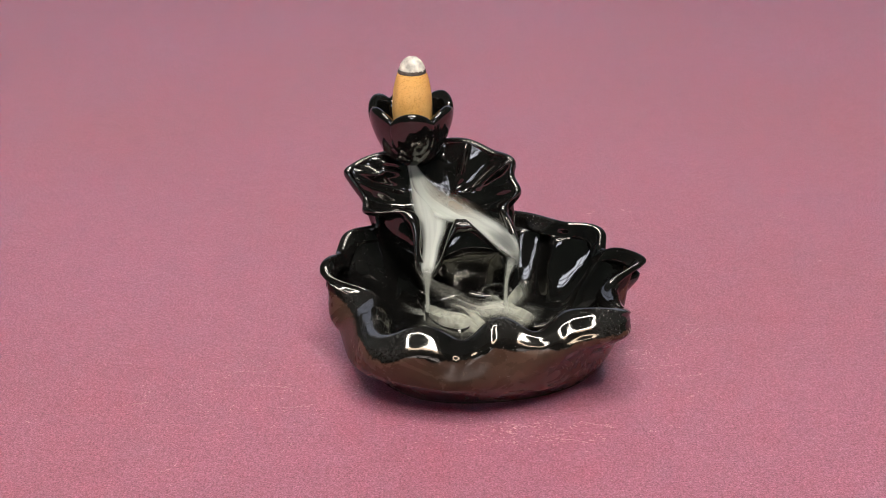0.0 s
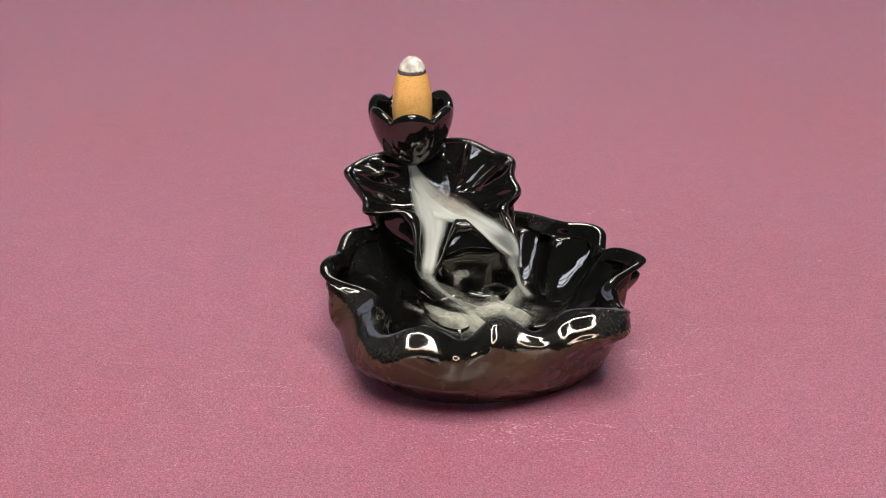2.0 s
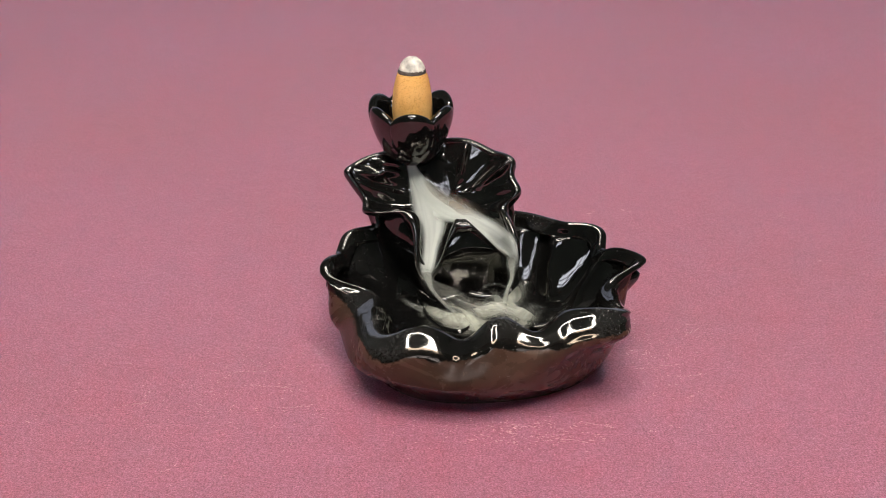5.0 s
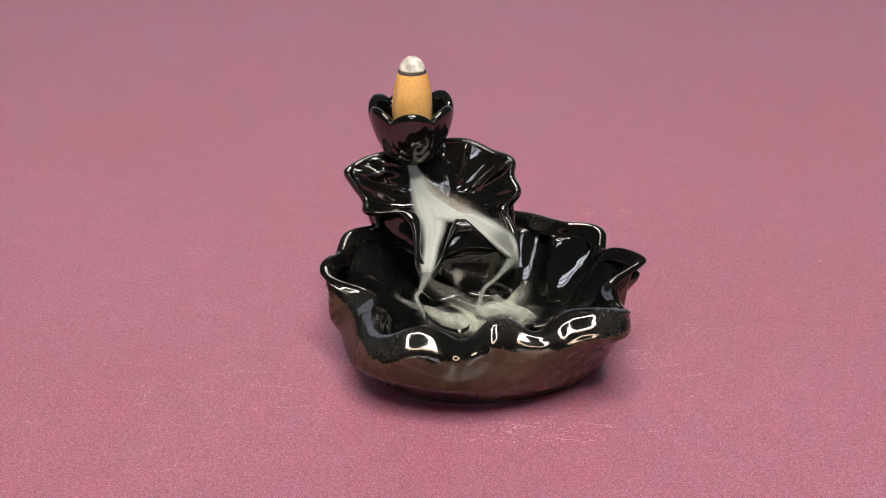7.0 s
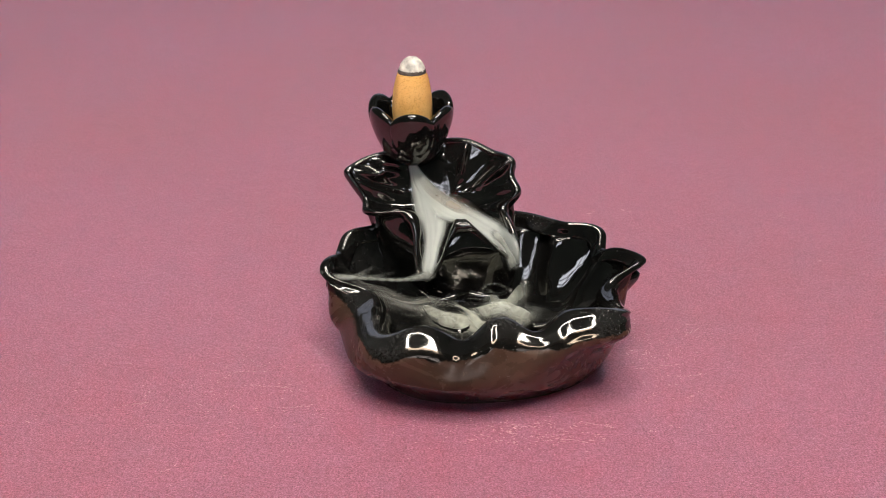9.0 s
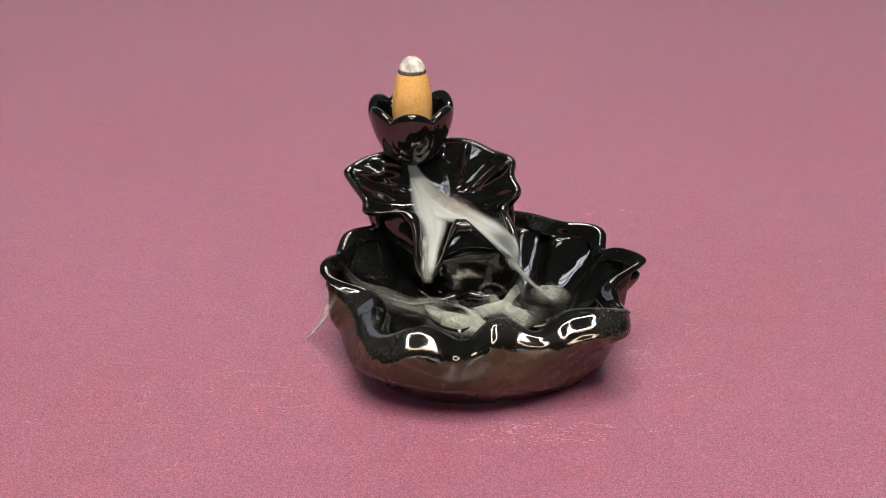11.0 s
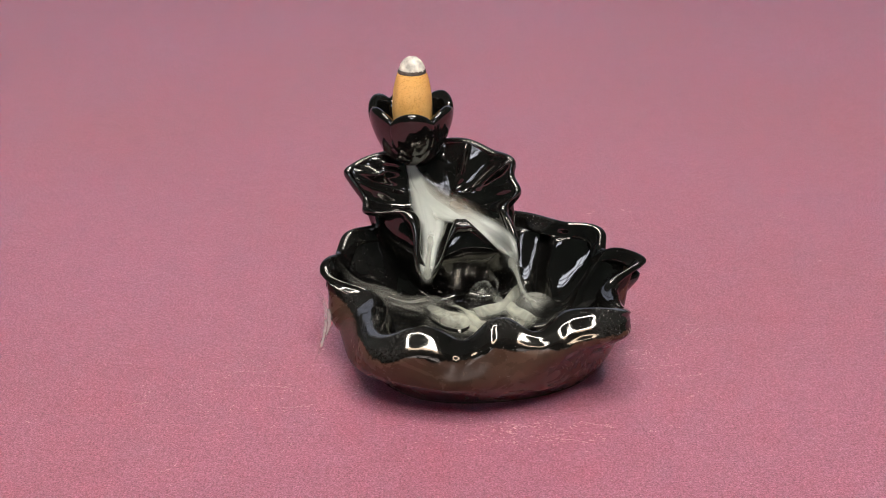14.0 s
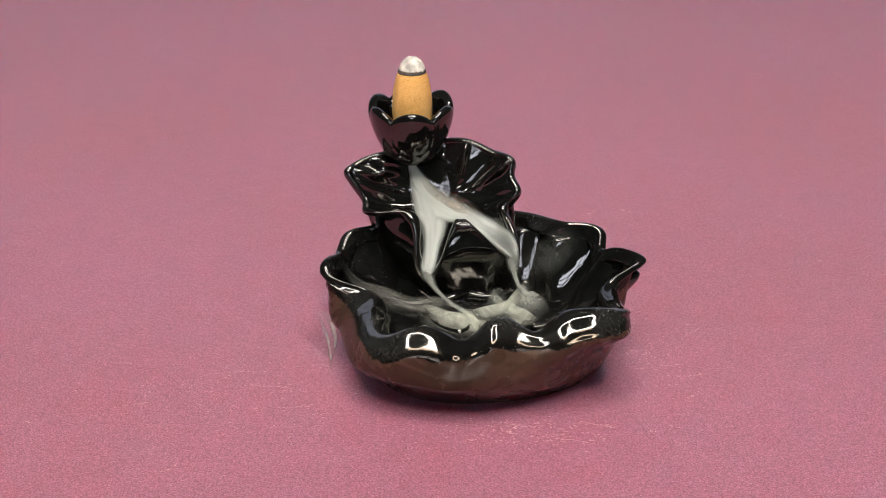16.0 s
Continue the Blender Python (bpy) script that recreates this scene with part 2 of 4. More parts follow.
def lofted(rings, steps):
    """Catmull-Rom loft through closed rings of points: rows of points, steps between rings."""
    rings = [np.array(r, float) for r in rings]
    rings = [2 * rings[0] - rings[1]] + rings + [2 * rings[-1] - rings[-2]]
    rows = []
    for i in range(1, len(rings) - 2):
        p0, p1, p2, p3 = rings[i - 1:i + 3]
        for k in range(steps):
            s = k / steps
            rows.append(0.5 * (2 * p1 + (p2 - p0) * s + (2 * p0 - 5 * p1 + 4 * p2 - p3) * s * s
                               + (3 * p1 - p0 - 3 * p2 + p3) * s ** 3))
    rows.append(rings[-2])
    return np.array(rows)


# ---------------------------------------------------------------- setting: card, table, dark room
def setting():
    bm = box((1.60, 1.70, 0.014), (0, 0.30, -0.007))
    tagged(obj("ground", bm, CARD, smooth=False), "dusty-pink matt foam card laid over a table", "card", kind="structure")
    table = tagged(new("table"), "dark wooden table under the pink card", "table")
    part("tabletop", box((1.70, 1.80, 0.03), (0, 0.30, -0.0295), 0.003), WOOD, table, smooth=False)
    for sx in (-0.75, 0.75):
        for sy in (-0.5, 1.1):
            part("leg", box((0.05, 0.05, 0.7055), (sx, sy, -0.39725), 0.003), WOOD, table, smooth=False)
    tagged(obj("floor", box((4.4, 4.4, 0.1), (0, 0, -0.80)), WALL, smooth=False), "dark plain floor", "floor", kind="structure")
    tagged(obj("ceiling", box((4.4, 4.4, 0.1), (0, 0, 2.10)), WALL, smooth=False), "dark plain ceiling", "ceiling", kind="structure")
    for name, size, at in (("wall_east", (0.1, 4.2, 2.8), (2.15, 0, 0.65)), ("wall_west", (0.1, 4.2, 2.8), (-2.15, 0, 0.65))):
        tagged(obj(name, box(size, at), WALL, smooth=False), "dark plain room wall", "wall", kind="structure")
    # two walls with window openings: south, behind the camera, and north, beyond the table
    for wall, window, y, x0, x1, z0, z1 in (("wall_south", "window_1", -2.15, -0.32, 0.42, 0.85, 1.62),
                                            ("wall_north", "window_2", 2.15, -2.0, 2.0, 0.25, 1.75)):
        bm = bmesh.new()
        for a, b, c, d in ((-2.2, x0, -0.75, 2.05), (x1, 2.2, -0.75, 2.05), (x0, x1, -0.75, z0), (x0, x1, z1, 2.05)):
            bmesh.ops.create_cube(bm, size=1.0, matrix=Matrix.Translation(((a + b) / 2, y, (c + d) / 2))
                                  @ Matrix.Diagonal((b - a, 0.1, d - c, 1)))
        tagged(obj(wall, bm, WALL, smooth=False), "dark plain wall with a window opening", "wall", kind="structure")
        win = tagged(new(window), "grey-framed window letting in cool daylight", "window", kind="structure")
        for x in (x0 + 0.03, (x0 * 2 + x1) / 3, (x0 + 2 * x1) / 3, x1 - 0.03):
            part("window_frame", box((0.06, 0.06, z1 - z0), (x, y, (z0 + z1) / 2)), FRAME, win, smooth=False)
        for z in (z0 + 0.03, (z0 + z1) / 2 + 0.1, z1 - 0.03):
            part("window_frame", box((x1 - x0, 0.05, 0.06), ((x0 + x1) / 2, y, z)), FRAME, win, smooth=False)
    tagged(obj("backdrop", box((4.4, 0.02, 2.6), (0.3, 2.5, 1.1)), DUSK, smooth=False), "dim blue-violet daylight beyond the far window", "daylight", kind="structure")
    tagged(obj("backdrop", box((3.0, 0.02, 2.0), (-0.05, -2.5, 1.45)), DAY, smooth=False), "pale blue daylight outside the window", "daylight", kind="structure")


def ring_lamp():
    """The ring light that shines on the table from above."""
    at, radius, wide = Vector((0.0, -0.54, 1.46)), 0.40, 0.058
    turn = pose(*at, 18, 0, 0)
    lamp = tagged(new("ring_light"), "switched-on round ring light on a black stand", "lamp")
    def torus(r, a, b, n=96, k=12):
        pts = []
        for i in range(n):
            t = 2 * math.pi * i / n
            row = []
            for j in range(k):
                s = 2 * math.pi * j / k
                w = r + a * math.cos(s)
                row.append(turn @ Vector((w * math.cos(t), w * math.sin(t), b * math.sin(s))))
            pts.append(row)
        return grid_mesh(pts, True, True, uv=False)
    part("diffuser", torus(radius, wide, 0.006), RING, lamp, "glowing white diffuser")
    bm = torus(radius, wide + 0.004, 0.007)
    bmesh.ops.translate(bm, verts=bm.verts[:], vec=turn.to_3x3() @ Vector((0, 0, 0.0125)))
    part("housing", bm, METAL, lamp)
    top = turn @ Vector((radius, 0, 0.012))
    part("arm", box((0.62, 0.018, 0.018), (top.x + 0.31, top.y, top.z + 0.009), 0.003), METAL, lamp)
    part("pole", box((0.022, 0.022, 0.75 + top.z + 0.018), (top.x + 0.63, top.y, (top.z + 0.018 - 0.75) / 2), 0.004), METAL, lamp)
    part("foot", box((0.22, 0.22, 0.02), (top.x + 0.63, top.y, -0.74), 0.004), METAL, lamp)


setting()
ring_lamp()

# ---------------------------------------------------------------- incense burner
# lobes of the lower leaf: bearing, reach, height (mm)
BOWL_LOBES = [(90, 31.5, 33), (63, 32, 33), (39, 33.5, 33), (24, 40.2, 32), (17.5, 37.5, 28), (11, 41.0, 30.8),
              (5, 46.6, 30.0), (2.4, 47.6, 29.2), (0.4, 44.0, 28), (-1.2, 40.0, 26.2), (-3, 37.6, 24.6), (-6.5, 37.0, 23.6), (-13, 38.3, 23.2), (-24, 42.0, 24.4), (-29, 44.8, 25.8), (-33, 44.6, 27.4), (-37.9, 43.4, 28.6), (-44, 40.2, 29.2),
              (-50.9, 36.4, 28.5), (-57.2, 36.0, 27), (-62, 35.9, 25), (-66.2, 35.0, 23.8), (-69.8, 32.6, 24.4), (-73.7, 30.3, 25.8),
              (-80.1, 29.7, 27), (-86.8, 30.3, 26.8), (-91.9, 30.8, 24.5), (-96.7, 32.1, 22.3), (-101.3, 32.3, 21.2), (-107, 33.3, 23),
              (-113.7, 34.0, 24.8), (-119.3, 35.6, 25.4), (-124, 37.8, 24.7), (-128.6, 39.5, 23), (-135.1, 40.0, 21.5), (-146.4, 36.6, 21),
              (-157, 33.2, 22), (-168, 32.4, 22.5), (-173.4, 35.6, 23.8), (-175.8, 41.5, 25.0), (-178.0, 44.9, 26.3), (178.3, 45.2, 28.7), (173.1, 43.8, 29.3),
              (166, 43.0, 27.5), (158, 42.5, 32), (149, 38.0, 32.5), (120, 32.5, 33)]
# lobes of the upper leaf in its own sloping plane: bearing, reach, rise (mm)
LEAF_LOBES = [(97, 16.5, 1.5), (70, 16.7, 3), (45, 17.7, 3), (25, 20.7, 5), (14, 19.0, 4), (-1, 20.3, 5), (-19, 17.2, 3.5),
              (-30, 20.6, 5), (-40, 25.6, 5), (-48, 28.0, 1.5), (-51.5, 24.5, 3), (-54, 19.5, 4.5), (-58, 15.5, 5.5),
              (-70, 12.5, 6), (-86, 13.2, 5.5), (-94, 18.0, 4.5), (-98, 23.3, 3), (-104, 26.5, 1), (-112, 24.7, 4),
              (-124, 18.0, 6), (-141, 15.4, 7), (-154, 17.4, 7), (-163, 25.0, 6.5), (-174, 25.4, 3.5), (176, 28.9, 5),
              (170, 31.3, 6), (164, 29.3, 5), (146, 21.8, 4), (125, 16.9, 2)]
# folds of the upper leaf: from, to (across, up; mm), half width, height (mm; below zero: a channel)
FOLDS = [((-5, -4), (-6.5, -24), 3.6, -3.6), ((1, -5), (17, -20), 3.8, -3.6), ((1.5, -2), (5.0, 15), 0.9, 1.8), ((4, -1), (20, 10.5), 1.1, 2.5), ((-16.5, 6.5), (-19, 7.2), 3.6, 2.6), ((11.5, 10), (13, 10.8), 1.3, 1.3),
         ((8, -3.0), (21, -1.0), 2.2, -2.2), ((13, 3.5), (22, 5), 1.6, -1.6), ((6, 3), (15, 14), 2.6, -2.4), ((-2, 4), (-1, 15), 3.0, -0.9), ((-14, 2), (-28, 6), 1.3, 2.0),
         ((-15, -1), (-30, 3), 1.3, 2.0), ((-18, 9), (-28, 11), 1.6, 2.0), ((-12, 1.5), (-22, 3), 1.6, -1.8), ((-13, -4), (-23, -3), 1.5, -1.5), ((10, -5), (20, -4), 2.4, -1.4)]
LEAF_C = Vector((-9.0, 20.7, 42.7)) * MM
SLOPE = radians(52)
LEAF_V = Vector((0, math.cos(SLOPE), math.sin(SLOPE)))
LEAF_N = Vector((0, -math.sin(SLOPE), math.cos(SLOPE)))
COUNT = 300


def leaf_point(u, v, h=0.0):
    """A place over the upper leaf: across, up its slope and away from it, in mm."""
    return LEAF_C + Vector((u, 0, 0)) * MM + LEAF_V * v * MM + LEAF_N * h * MM


def squarish(th, a, b, z, cx=0.0, cy=0.0, n=2.7):
    """A rounded oblong outline, fuller at its corners than an ellipse."""
    r = ((np.abs(np.cos(th)) / a) ** n + (np.abs(np.sin(th)) / b) ** n) ** (-1 / n)
    return np.stack([cx + r * np.cos(th), cy + r * np.sin(th), np.full_like(th, z)], 1)


def ellipse(th, a, b, z, cx=0.0, cy=0.0):
    return np.stack([cx + a * np.cos(th), cy + b * np.sin(th), np.full_like(th, z)], 1)


def skewed(ring):
    """The foot stands slightly askew: its near left side is the fuller one."""
    ring[:, 1] += 0.11 * ring[:, 0] * np.clip(-0.04 * ring[:, 1], 0, 1)
    return ring


def lower_bowl(parent):
    th, v = around(BOWL_LOBES, COUNT)
    v = eased(v, 3)
    r, z = v[:, 0], v[:, 1]
    rim = np.stack([r * np.cos(th), r * np.sin(th), z], 1)
    out = np.stack([np.cos(th), np.sin(th), np.zeros_like(th)], 1)
    up = np.array([0, 0, 1.0])
    soft = eased(rim, 120)
    floor = ellipse(th, 26, 18, 10.0)
    dev = rim - eased(rim, 500)
    wall = 0.42 * rim + 0.58 * floor + 0.65 * dev
    back = np.clip(2 * np.sin(th) + 0.5, 0, 1)   # the far petals lean outwards
    wall[:, 2] = 10 + (0.25 + 0.17 * back) * (rim[:, 2] - 10)
    wall2 = 0.78 * rim + 0.22 * floor + 0.55 * dev
    wall2[:, 2] = 10 + (0.62 + 0.16 * back) * (rim[:, 2] - 10)
    shallow = np.where((dev * out).sum(1) < 0, 1.0, 0.3)[:, None]   # folds run down the outside, tips do not
    shallow = eased(shallow, 12)
    bulge = skewed(squarish(th, 42.6, 41.0, 0, -1.0, -1.0, 2.0))
    belly_hi = 0.12 * soft + 0.88 * bulge + 0.34 * dev * shallow
    belly_hi[:, 2] = 0.50 * soft[:, 2]
    shoulder = 0.50 * rim + 0.50 * belly_hi + out * 0.8
    shoulder[:, 2] = 0.86 * rim[:, 2] + 0.14 * belly_hi[:, 2]
    shoulder2 = 0.20 * rim + 0.80 * belly_hi + out * 0.4
    shoulder2[:, 2] = 0.52 * rim[:, 2] + 0.48 * belly_hi[:, 2]
    belly = skewed(squarish(th, 37.6, 36.0, 7.0, 2.2, -1, 2.1)) + 0.12 * dev * shallow
    belly[:, 2] = 7.0
    # thick lips that flop over at the front, and folds down the inside
    zdev = rim[:, 2] - eased(rim, 500)[:, 2]
    front = np.clip(-1.5 * np.sin(th) - 0.15, 0, 1)
    lip = eased(front * np.clip(0.8 + zdev / 5, 0.25, 1.0), 8)[:, None]
    ease_in = np.clip((np.degrees(th) - 4) / 18, 0, 1) * np.clip((88 - np.degrees(th)) / 14, 0, 1)
    fold = (2.0 * ease_in * np.sin(13.5 * th + 2.0) + 1.0 * np.clip(-np.cos(th) - 0.3, 0, 0.5) * np.sin(11 * th))[:, None]
    wall2 = wall2 + out * fold
    wall = wall + out * fold * 0.8
    flop = out * (1 - 0.6 * lip) + np.array([0, -0.6, 0]) * lip
    flop = flop / np.linalg.norm(flop, axis=1)[:, None]
    brow = 0.5 * (rim + out * 1.8 - up * 0.4) + 0.5 * shoulder
    brow = (1 - lip) * brow + lip * (rim + flop * 3.6 - up * 1.6)
    shoulder = (1 - lip) * shoulder + lip * (rim + flop * 6.4 - up * 4.3)
    shoulder2 = (1 - lip) * shoulder2 + lip * (rim + flop * 7.6 - up * 6.9)

    def foot(a, b, z):
        return skewed(squarish(th, a, b, z, 2.0, -1, 2.3))

    thin = back[:, None]   # the far rim is thinner than the lips
    rings = [ellipse(th, 0.3, 0.2, 9.2), ellipse(th, 13, 9, 9.4), floor, wall, wall2,
             rim - out * (3.8 - thin + 0.4 * fold) - up * (2.9 + thin), rim - out * (2.1 - 0.8 * thin) - up * (0.5 + 0.5 * thin), rim + up * 0.25,
             rim + out * 1.8 - up * 0.4 + lip * (out * 0.2 + up * 0.1), brow, shoulder, shoulder2,
             belly_hi, belly, foot(35.4, 31.4, 3.4), foot(34.4, 29.0, 1.2), foot(33.6, 27.6, 0.15),
             foot(29.8, 25.4, 0.0), ellipse(th, 0.3, 0.2, 0.0)]
    rows = lofted(rings, 5) * MM
    rows[..., 2] = np.maximum(rows[..., 2], 0.0)
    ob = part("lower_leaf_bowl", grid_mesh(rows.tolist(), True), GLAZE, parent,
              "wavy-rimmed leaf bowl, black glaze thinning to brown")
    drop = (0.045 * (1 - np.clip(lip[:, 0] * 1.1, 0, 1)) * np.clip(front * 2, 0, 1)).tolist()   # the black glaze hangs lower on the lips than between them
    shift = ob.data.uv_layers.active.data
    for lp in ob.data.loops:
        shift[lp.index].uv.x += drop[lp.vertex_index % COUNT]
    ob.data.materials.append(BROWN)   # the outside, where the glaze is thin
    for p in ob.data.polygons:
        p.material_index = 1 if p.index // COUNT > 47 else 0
    return ob


def upper_leaf(parent):
    th, v = around(LEAF_LOBES, COUNT)
    v = eased(v, 2)
    r, h = v[:, 0:1], v[:, 1:2]
    c, V, N = np.array(LEAF_C) / MM, np.array(LEAF_V), np.array(LEAF_N)
    dirs = np.cos(th)[:, None] * np.array([1.0, 0, 0]) + np.sin(th)[:, None] * V
    rim = c + r * dirs + h * N
    soft = eased(rim, 200)

    def near(q, a, b):
        """Distance of the points q from the line a-b, and how far along it they lie."""
        a, b = np.array(a, float), np.array(b, float)
        along = np.clip(((q - a) @ (b - a)) / ((b - a) @ (b - a)), 0, 1)
        return np.linalg.norm(q - a - along[:, None] * (b - a), axis=1), along

    def inner(s):
        q = np.concatenate([r * s * np.cos(th)[:, None], r * s * np.sin(th)[:, None]], 1)
        dish = -1.6 + 0.19 * np.clip(q[:, 1] + 3, 0, 14)   # steeper towards the top
        folds = np.zeros(len(q))
        for a, b, wide, tall in FOLDS:
            d, along = near(q, a, b)
            folds += tall * np.exp(-(d / wide) ** 2) * (0.15 + 0.85 * along)
        low = np.clip((-np.sin(th) - 0.1) * 2, 0, 1)[:, None]   # the spouts below are steep-sided, the fan above opens out
        w = low * s ** 4 + (1 - low) * s ** 2.2
        return c + r * s * dirs + N * (dish[:, None] * (1 - w) + folds[:, None] * (1 - s ** 9) + h * w)

    fat = np.clip((-np.sin(th) - 0.1) * 2, 0, 1)[:, None]   # thick rounded rims round the spouts
    foot = ellipse(th, 18, 7, 9.0, -8, 22)
    mid = 0.5 * soft + 0.5 * ellipse(th, 20, 8, 20, -8, 21)
    mid[:, 2] = np.minimum(mid[:, 2], 30)
    low = 0.15 * soft + 0.85 * ellipse(th, 18.5, 7.5, 14, -8, 22)
    shell = 0.8 * rim + 0.2 * soft - N * 4.5 - dirs * 0.8
    rings = [inner(k) for k in (0.01, 0.15, 0.3, 0.45, 0.58, 0.7, 0.8, 0.89)] + [inner(0.95) * (1 - fat) + (rim - dirs * 2.7 - N * 1.0) * fat,
             rim - dirs * (0.9 + 0.6 * fat) + N * (0.25 + 0.25 * fat), rim + N * (0.3 + 0.35 * fat) + dirs * 0.15, rim + dirs * (0.95 + 0.35 * fat) - N * 0.6,
             rim + dirs * (0.95 + 0.35 * fat) - N * 2.3, shell, mid, low, foot]
    rows = lofted(rings, 5) * MM
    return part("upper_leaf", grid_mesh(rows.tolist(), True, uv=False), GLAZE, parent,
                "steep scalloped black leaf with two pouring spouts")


CUP = Vector((-20.4, 25.0, 51.6)) * MM


def petal_points(turn, wide, height, lean, tip_r, thick):
    """A curved lotus petal with a fat rounded edge, standing round the cup's axis."""
    rows = []
    n, k = 30, 20
    for i in range(n + 1):
        s = math.sin(i / n * math.pi / 2)
        row = []
        for side in (1, -1):
            for j in range(k + 1):
                a = math.sin((j / k - 0.5) * math.pi) * side
                top = height * (1 - 0.22 * abs(a) ** 2.0)
                z = top * s
                w = tip_r * (1 - (1 - min(1.0, z / height * 1.02)) ** 2.3) ** 0.62
                w += lean * (z / height) ** 3 - 0.5 * a * a
                edge = math.sqrt(max(0.0, 1 - (max(0.0, s - 0.86) / 0.14) ** 2))
                edge *= math.sqrt(max(0.02, 1 - (max(0.0, abs(a) - 0.8) / 0.2) ** 2))
                rr = w + side * thick * 0.5 * edge
                ang = turn + a * wide
                row.append((rr * math.cos(ang), rr * math.sin(ang), z))
        rows.append(row)
    return rows


def lotus_cup(parent):
    cup = new("lotus_cup")
    cup.parent = parent
    cup.location = CUP
    tagged(cup, "small black glazed lotus-flower cup")
    prof = [(0.2, 2.6), (4.5, 3.0), (7.0, 5.0), (8.9, 9.0), (9.8, 12.5), (10.4, 13.0), (10.7, 12.2), (10.2, 8.0), (8.4, 3.6), (5.6, 1.0), (3.2, -0.3)]
    th = np.arange(96) * 2 * math.pi / 96
    rows = lofted([ellipse(th, a, a, z) for a, z in prof], 4) * MM
    part("cup_body", grid_mesh(rows.tolist(), True, uv=False), GLAZE, cup)
    stalk = [(3.2, 1.2), (2.9, -1.0), (3.0, -3.5), (3.8, -6.0)]
    rows = lofted([ellipse(th, a, a * 0.7, z, 0, 2.6) for a, z in stalk], 4) * MM
    part("stalk", grid_mesh(rows.tolist(), True, uv=False), GLAZE, cup)
    for turn, out, tall in ((-88, 0.35, 18.9), (-148, 0.0, 19.0), (-206, 0.4, 19.4), (98, 0.1, 19.4), (38, 0.4, 19.9), (-28, 0.0, 19.2)):
        rows = np.array(petal_points(radians(turn), radians(36), tall, 0.5, 11.1 + out, 3.0)) * MM
        part("petal", grid_mesh(rows.tolist(), True, uv=False), GLAZE, cup)
    return cup


def relief(parent):
    """Raised leaves and a bud on the floor of the lower bowl."""
    def pad(at, turn, length, wide, tall, name, tip=0.0):
        n, k = 18, 16
        rows = []
        for i in range(n + 1):
            s = i / n
            w = wide * (math.sin(math.pi * min(1, s * 0.94 + 0.03)) ** 0.6)
            row = []
            for j in range(k):
                a = 2 * math.pi * j / k
                row.append(((s - 0.5) * length, w * math.cos(a), tall * (w / wide) * math.sin(a) + tip * s * s))
            rows.append(row)
        bm = grid_mesh((np.array(rows) * MM).tolist(), True, uv=False)
        bmesh.ops.holes_fill(bm, edges=bm.edges[:])
        bm.transform(pose(at[0] * MM, at[1] * MM, at[2] * MM, 0, 0, turn))
        part(name, bm, GLAZE, parent)
    def ridged_leaf(at, turn, length, wide, ridges, tip):
        """A pointed leaf with a raised edge and ripples across its blade."""
        n, k = 30, 20
        rows = []
        for i in range(n + 1):
            t = i / n
            w = wide * (math.sin(math.pi * min(1, 0.06 + 0.90 * t)) ** 0.8) * (0.35 + 0.65 * t)
            top, low = [], []
            for j in range(k + 1):
                a = j / k * 2 - 1
                h = 0.9 + 0.75 * abs(a) ** 3 + 0.55 * math.sin(ridges * math.pi * t + 1.2 * a * a) * (1 - a * a) + tip * (1 - t) ** 3
                top.append(((t - 0.5) * length, w * a, h))
                low.append(((t - 0.5) * length, w * a * 0.94, -2.0))
            rows.append(top + low[::-1])
        bm = grid_mesh((np.array(rows) * MM).tolist(), True, uv=False)
        bmesh.ops.holes_fill(bm, edges=bm.edges[:])
        bm.transform(pose(at[0] * MM, at[1] * MM, at[2] * MM, 0, 0, turn))
        part("leaf_pad", bm, GLAZE, parent)

    ridged_leaf((-11.5, 1.5, 10.4), -52, 23, 7.0, 6.5, 3.2)
    ridged_leaf((1.5, 17.5, 11.0), 8, 17, 5.5, 2.0, 1.4)
    pad((11.6, 14.0, 11.2), 62, 15, 1.9, 1.7, "stem", 0.8)
    pad((14.4, 19.6, 12.6), 62, 5.6, 2.6, 2.3, "lotus_bud", 0.5)
    pad((3, 5.0, 10.4), 22, 16, 1.6, 1.3, "stem")
    pad((-3, -1, 10.4), -58, 20, 1.8, 1.4, "stem")
    pad((13, 2, 10.4), -55, 12, 1.7, 1.3, "stem")
    pad((21, -3, 10.8), 12, 12, 1.5, 1.0, "stem", 0.8)
    pad((4, 20, 12.6), 20, 9, 1.5, 1.2, "leaf_pad", 1.2)
    pad((-9, 12.5, 11.4), 15, 10, 1.6, 1.4, "leaf_pad", 1.2)


burner = tagged(new("incense_burner"), "glossy black ceramic waterfall incense burner standing on pink card", "incense burner")
bowl = lower_bowl(burner)
leaf = upper_leaf(burner)
cup = lotus_cup(burner)
relief(burner)


# ---------------------------------------------------------------- incense cone
def revolved(profile, segments=64, wobble=0.0):
    th = np.arange(segments) * 2 * math.pi / segments
    rows = []
    for i, (a, z) in enumerate(profile):
        e = ellipse(th, a, a, z)
        if wobble:
            for j in range(segments):
                d = noise.noise(Vector(e[j]) * 1.3) * wobble
                e[j] *= np.array([1 + d / 6, 1 + d / 6, 1])
                e[j, 2] += d * 0.4
        rows.append(e)
    return grid_mesh((np.array(rows) * MM).tolist(), True, uv=False)


